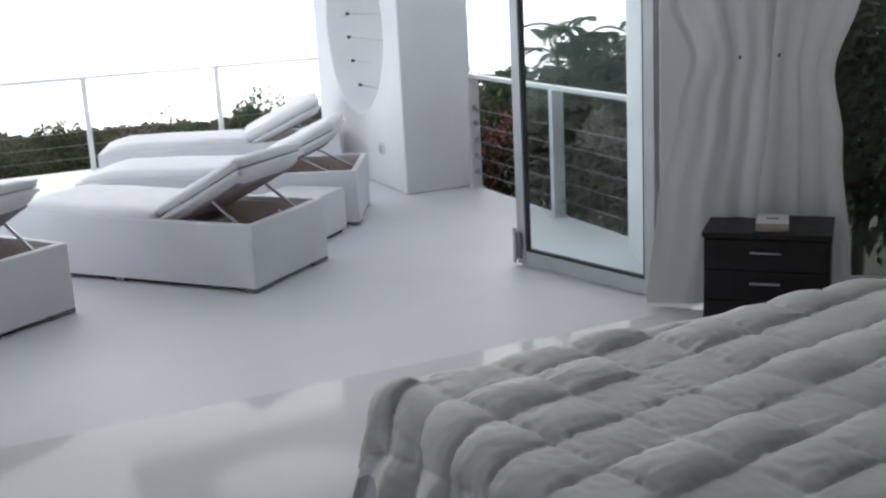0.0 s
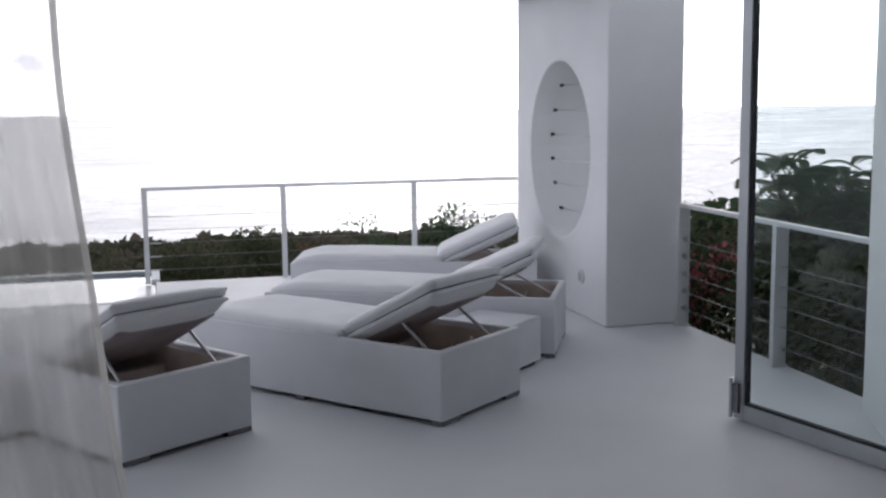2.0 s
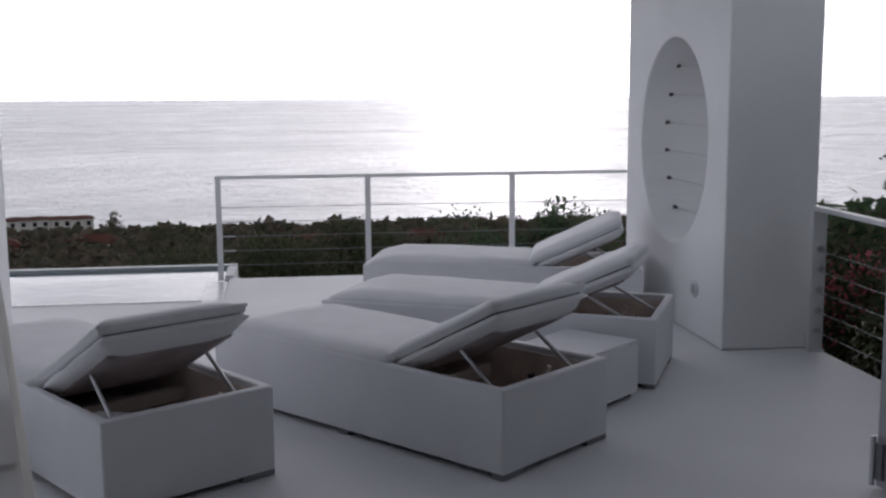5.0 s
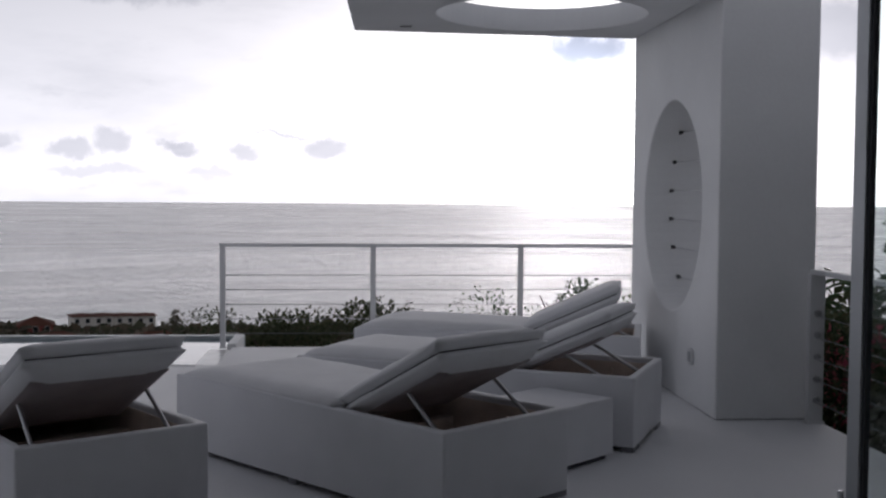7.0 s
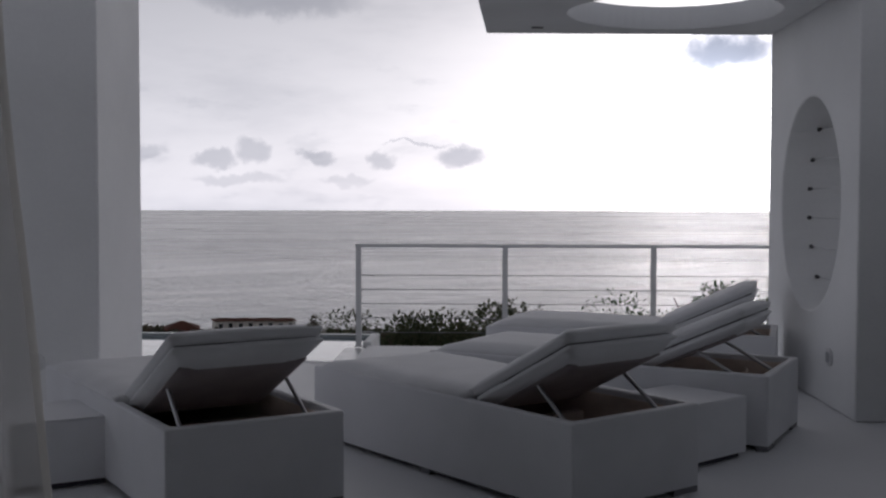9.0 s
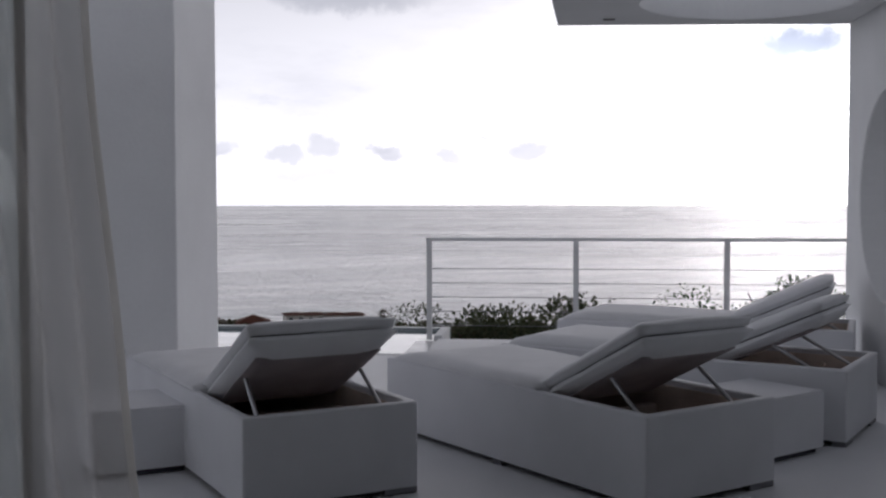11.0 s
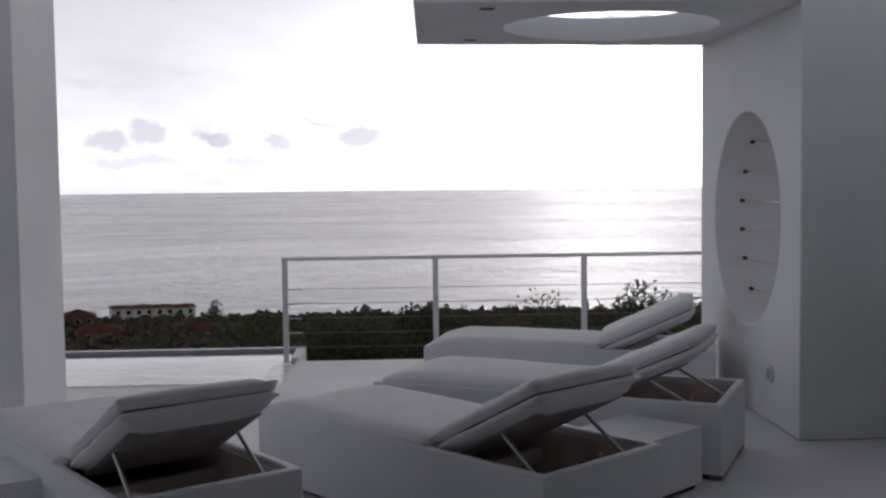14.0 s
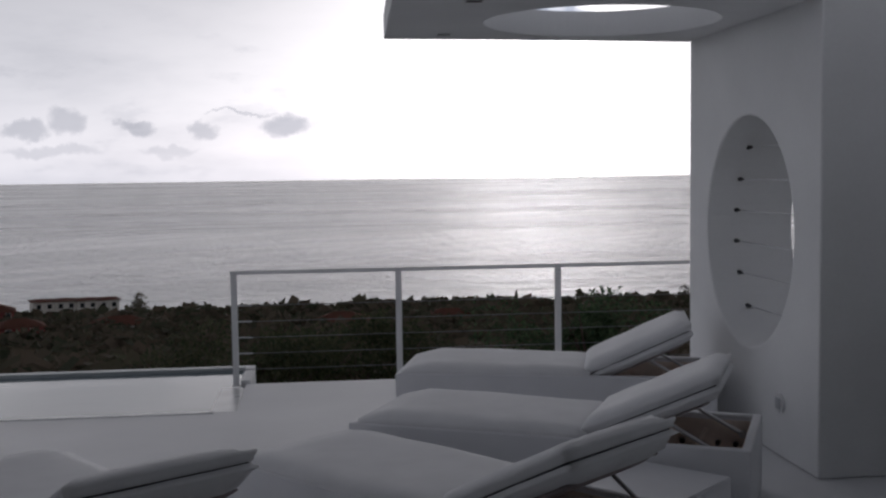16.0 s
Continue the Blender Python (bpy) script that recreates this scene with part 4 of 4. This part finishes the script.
def shrub(name, label, x, y, top, radii, count, size, seed, mat=None, flowers=0, category="shrub"):
    rng = random.Random(seed)
    gz = ground_z(x, y) - 0.1
    sb = thing(name, label, category, pose(x, y, gz), "garden planting")
    h = top - gz
    centre = (0, 0, h - radii[2] * 0.85)
    bm = rod((0, 0, 0), (0.05, 0, h * 0.45), 0.06, 8, None, 0.045)
    for k in range(7):
        a = 2 * math.pi * k / 7 + rng.uniform(-0.4, 0.4)
        z0 = h * rng.uniform(0.25, 0.45)
        mid = Vector((math.cos(a) * radii[0] * 0.35, math.sin(a) * radii[1] * 0.35, h * 0.62))
        rod((0.03, 0, z0), mid, 0.03, 6, bm, 0.02)
        rod(mid, (math.cos(a + 0.3) * radii[0] * 0.7, math.sin(a + 0.3) * radii[1] * 0.7, h * rng.uniform(0.75, 0.95)), 0.02, 6, bm, 0.006)
    part("trunk", bm, BARK, sb)
    data = ([], [])
    leaf_cloud(rng, centre, radii, count, size, 0.3, data)
    mesh_part("crown", data, mat or LEAF, sb)
    if flowers:
        data = ([], [])
        leaf_cloud(rng, (centre[0] - radii[0] * 0.35, centre[1] - radii[1] * 0.55, centre[2] + radii[2] * 0.45), [r * 0.5 for r in radii], flowers, size * 0.6, 0, data)
        mesh_part("blossom", data, PETAL, sb, "pink blossom")
    return sb


def pinnate_tree(label, x, y, top, spread, seed, fronds=64):
    """A small tree of feathery fronds: each a rib with paired leaflets."""
    rng = random.Random(seed)
    gz = ground_z(x, y) - 0.1
    tr = thing("tree", label, "tree", pose(x, y, gz), "garden planting")
    h = top - gz
    bm = rod((0, 0, 0), (0.06, 0.02, h * 0.6), 0.055, 8, None, 0.035)
    tips = []
    for k in range(6):
        a = 2 * math.pi * k / 6 + rng.uniform(-0.3, 0.3)
        tip = Vector((math.cos(a) * spread * rng.uniform(0.15, 0.55), math.sin(a) * spread * rng.uniform(0.15, 0.55), h * rng.uniform(0.78, 0.97)))
        rod((0.05, 0.02, h * rng.uniform(0.45, 0.6)), tip, 0.022, 6, bm, 0.010)
        tips.append(tip)
    part("trunk", bm, BARK, tr)
    vs, fs = [], []
    for k in range(fronds):
        base = tips[k % 6] + Vector((rng.gauss(0, 0.08), rng.gauss(0, 0.08), rng.uniform(-0.45, 0.02) * (k // 6) / 4))
        a = rng.uniform(0, 2 * math.pi)
        ln = rng.uniform(0.35, 0.6)
        out = Vector((math.cos(a), math.sin(a), rng.uniform(0.3, 1.2))).normalized()
        side = out.cross(Vector((0, 0, 1))).normalized()
        for j in range(16):
            f = (j + 1) / 16
            p = base + out * ln * f + Vector((0, 0, -0.55 * ln * f * f))
            w = 0.105 * math.sin(math.pi * (0.12 + 0.8 * f)) + 0.03
            for s in (-1, 1):
                d = (side * s + out * 0.5 + Vector((0, 0, -0.25))).normalized()
                q = out * 0.008 + Vector((0, 0, 0.006))
                i0 = len(vs)
                vs += [p, p + d * w * 0.5 + q, p + d * w, p + d * w * 0.5 - q]
                fs.append((i0, i0 + 1, i0 + 2, i0 + 3))
    leaf_cloud(rng, (0, 0, h * 0.56), (spread * 1.3, spread * 1.3, h * 0.24), 2600, 0.09, 0.4, (vs, fs))
    mesh_part("crown", (vs, fs), LEAF2, tr)
    return tr


pinnate_tree("feathery green tree behind the side railing", 3.12, 5.5, 1.44, 0.50, 11)
pinnate_tree("feathery green tree behind the side railing", 3.62, 5.5, 1.36, 0.46, 12)
pinnate_tree("small feathery tree near the fin wall", 3.5, 8.0, 0.80, 0.4, 13, 30)
shrub("shrub", "dense green shrub below the side railing", 3.6, 6.6, 0.80, (1.0, 1.1, 0.9), 5200, 0.11, 21)
shrub("flowering_shrub", "green shrub with pink blossom beyond the railing", 3.15, 7.4, 0.55, (0.85, 0.9, 0.9), 4200, 0.10, 22, None, 420)
shrub("shrub", "dense green shrub beyond the fin wall", 3.4, 9.4, 0.55, (1.2, 1.2, 1.0), 4800, 0.12, 23)
shrub("shrub", "dense green shrub below the side railing", 3.5, 4.4, 0.75, (1.0, 1.2, 1.0), 5200, 0.11, 24)
shrub("shrub", "dark green shrub outside the corner window", 4.0, 3.0, 1.9, (1.1, 1.2, 1.6), 6000, 0.12, 25)
shrub("flowering_shrub", "tall shrub with pink blossom outside the window", 4.9, 2.4, 2.3, (1.2, 1.2, 1.8), 6000, 0.12, 26, None, 260)
shrub("shrub", "dark green shrub behind the garden planting", 5.6, 6.2, 1.1, (1.6, 1.8, 1.5), 6500, 0.14, 27)
shrub("shrub", "dark green shrub behind the garden planting", 5.2, 9.0, 0.7, (1.6, 1.6, 1.3), 5500, 0.14, 28)
shrub("shrub", "green shrub rising behind the front railing", -1.75, 12.6, 0.03, (1.0, 0.8, 0.55), 4200, 0.075, 31)
shrub("shrub", "green shrub rising behind the front railing", -0.9, 13.2, -0.15, (1.0, 0.8, 0.55), 3800, 0.075, 32)
shrub("shrub", "leafy shrub behind the railing near the fin wall", 1.95, 12.6, 0.30, (0.75, 0.7, 0.7), 3000, 0.08, 33, LEAF2)
shrub("shrub", "leafy shrub behind the railing near the fin wall", 1.2, 13.0, 0.0, (0.8, 0.7, 0.55), 2800, 0.075, 34, LEAF2)
shrub("shrub", "leafy shrub behind the plunge pool", -3.4, 15.5, -0.55, (1.1, 0.9, 0.6), 3400, 0.08, 35)

# ---- the far scrub woods, one joined canopy ----
rng = random.Random(5)
vs, fs = [], []
COAST = 290


def clump(x, y, z, r, h, n):
    for _ in range(n):
        a, b = rng.uniform(0, 2 * math.pi), rng.uniform(-0.15, 1.0)
        c = math.sqrt(max(0, 1 - b * b))
        k = rng.uniform(0.7, 1.08)
        p = Vector((x + r * c * math.cos(a) * k, y + r * c * math.sin(a) * k, z + h * b * k))
        s = r * rng.uniform(0.28, 0.55)
        t1 = Vector((rng.gauss(0, 1), rng.gauss(0, 1), rng.gauss(0, 0.6))).normalized() * s
        t2 = Vector((rng.gauss(0, 1), rng.gauss(0, 1), rng.gauss(0, 0.6))).normalized() * s
        i0 = len(vs)
        vs.extend((p - t1, p + t2, p + t1, p - t2 * 0.8))
        fs.append((i0, i0 + 1, i0 + 2, i0 + 3))


y = 60.0
while y < COAST:
    half = 45 + y * 0.62
    step = 2.4 + y * 0.0062
    x = -half + rng.uniform(0, step)
    while x < half:
        edge = COAST - 8 + 9 * noise.noise(Vector((x * 0.02, 0, 3)))
        if y < edge:
            yy = y + rng.uniform(-step, step) * 0.5
            r = step * rng.uniform(0.55, 0.95)
            hh = r * rng.uniform(0.5, 0.85) * (1.5 if rng.random() < 0.05 else 1)
            clump(x, yy, ground_z(x, yy), r, hh, 26 if y > 130 else 14)
        x += step * rng.uniform(0.8, 1.25)
    y += step * 0.85
woods = mesh_part("scrub_woods", (vs, fs), WOODS, None)
tagged(woods, "dark green and brown coastal scrub woodland", "woodland", "", "stuff")


# ---- houses on the coast ----
def roof_bm(w, d, z, rise, over=0.5):
    bm = bmesh.new()
    a = [bm.verts.new(p) for p in ((-w / 2 - over, -d / 2 - over, z), (w / 2 + over, -d / 2 - over, z), (w / 2 + over, d / 2 + over, z), (-w / 2 - over, d / 2 + over, z))]
    b = [bm.verts.new((-w / 2 + d * 0.45, 0, z + rise)), bm.verts.new((w / 2 - d * 0.45, 0, z + rise))]
    for f in ((a[0], a[1], b[1], b[0]), (a[1], a[2], b[1]), (a[2], a[3], b[0], b[1]), (a[3], a[0], b[0]), (a[3], a[2], a[1], a[0])):
        bm.faces.new(f)
    bmesh.ops.solidify(bm, geom=bm.faces[:], thickness=0.15)
    return bm


def house(name, label, az, dist, w, d, h, rise, wall, storeys, bays, turn=0, lift=0.0):
    a = radians(az)
    x, y = -1.4 + dist * math.sin(a), -0.5 + dist * math.cos(a)
    z = ground_z(x, y) + lift
    ho = thing(name, label, "house", pose(x, y, z, 0, 0, turn - az), "houses on the coast")
    body = part("wall", box(-w / 2, -d / 2, -4, w / 2, d / 2, h, 0.05, 1), wall, ho)
    part("roof", roof_bm(w, d, h + 0.02, rise), TERRACOTTA, ho, "terracotta tiled roof")
    for s in range(storeys):
        for k in range(bays):
            cx = -w / 2 + w * (k + 0.5) / bays
            z0 = 0.9 + s * h / storeys
            wd = part("window", box(cx - 0.6, -d / 2 - 0.06, z0, cx + 0.6, -d / 2 + 0.05, z0 + 1.3, 0.03, 1), CREAM, ho)
            part("pane", box(cx - 0.5, -d / 2 - 0.10, z0 + 0.1, cx + 0.5, -d / 2 - 0.064, z0 + 1.2), DARKGLASS, wd, "dark glass pane")
    return ho


for k in range(4):
    house("apartment_house", "cream two-storey seaside house with red hip roof", -13.9 + 1.02 * k, 288, 5.0, 7, 5.3, 0.55, CREAM, 2, 2, 8, -0.6)
house("red_house", "red rendered seaside house with terracotta roof", -16.0, 268, 7.5, 8, 4.6, 1.8, REDWALL, 2, 3, 0, -1.0)
house("low_house", "low house with terracotta roof among the trees", -10.3, 236, 12, 8, 2.6, 1.7, CREAM, 1, 3, 12, -0.7)
house("low_house", "low house with terracotta roof among the trees", 1.0, 226, 11, 8, 2.4, 1.7, REDWALL, 1, 3, -10, -0.5)
house("low_house", "low house with terracotta roof among the trees", 6.6, 236, 10, 7, 2.4, 1.5, CREAM, 1, 3, 5, -0.8)
house("low_house", "low house with terracotta roof among the trees", -15.0, 232, 9, 7, 2.4, 1.5, REDWALL, 1, 2, 5, 0.3)

tr = thing("coast_tree", "lone tree standing above the scrub on the coast", "tree", None, "trees on the coast")
a = radians(-9.6)
tx, ty = -1.4 + 292 * math.sin(a), -0.5 + 292 * math.cos(a)
tr.matrix_basis = pose(tx, ty, ground_z(tx, ty) - 3.0)
part("trunk", rod((0, 0, 0), (0.2, 0, 4.2), 0.35, 8, None, 0.2), BARK, tr)
data = ([], [])
leaf_cloud(random.Random(8), (0, 0, 4.6), (3.4, 3.0, 1.9), 900, 0.8, 0.2, data)
mesh_part("crown", data, WOODS, tr)
far_tree = copy_thing(tr, pose(-1.4 + 280 * math.sin(radians(18.8)), -0.5 + 280 * math.cos(radians(18.8)), -36.5, 0, 0, 70))
tagged(far_tree, "small lone tree above the scrub near the shore", "tree")
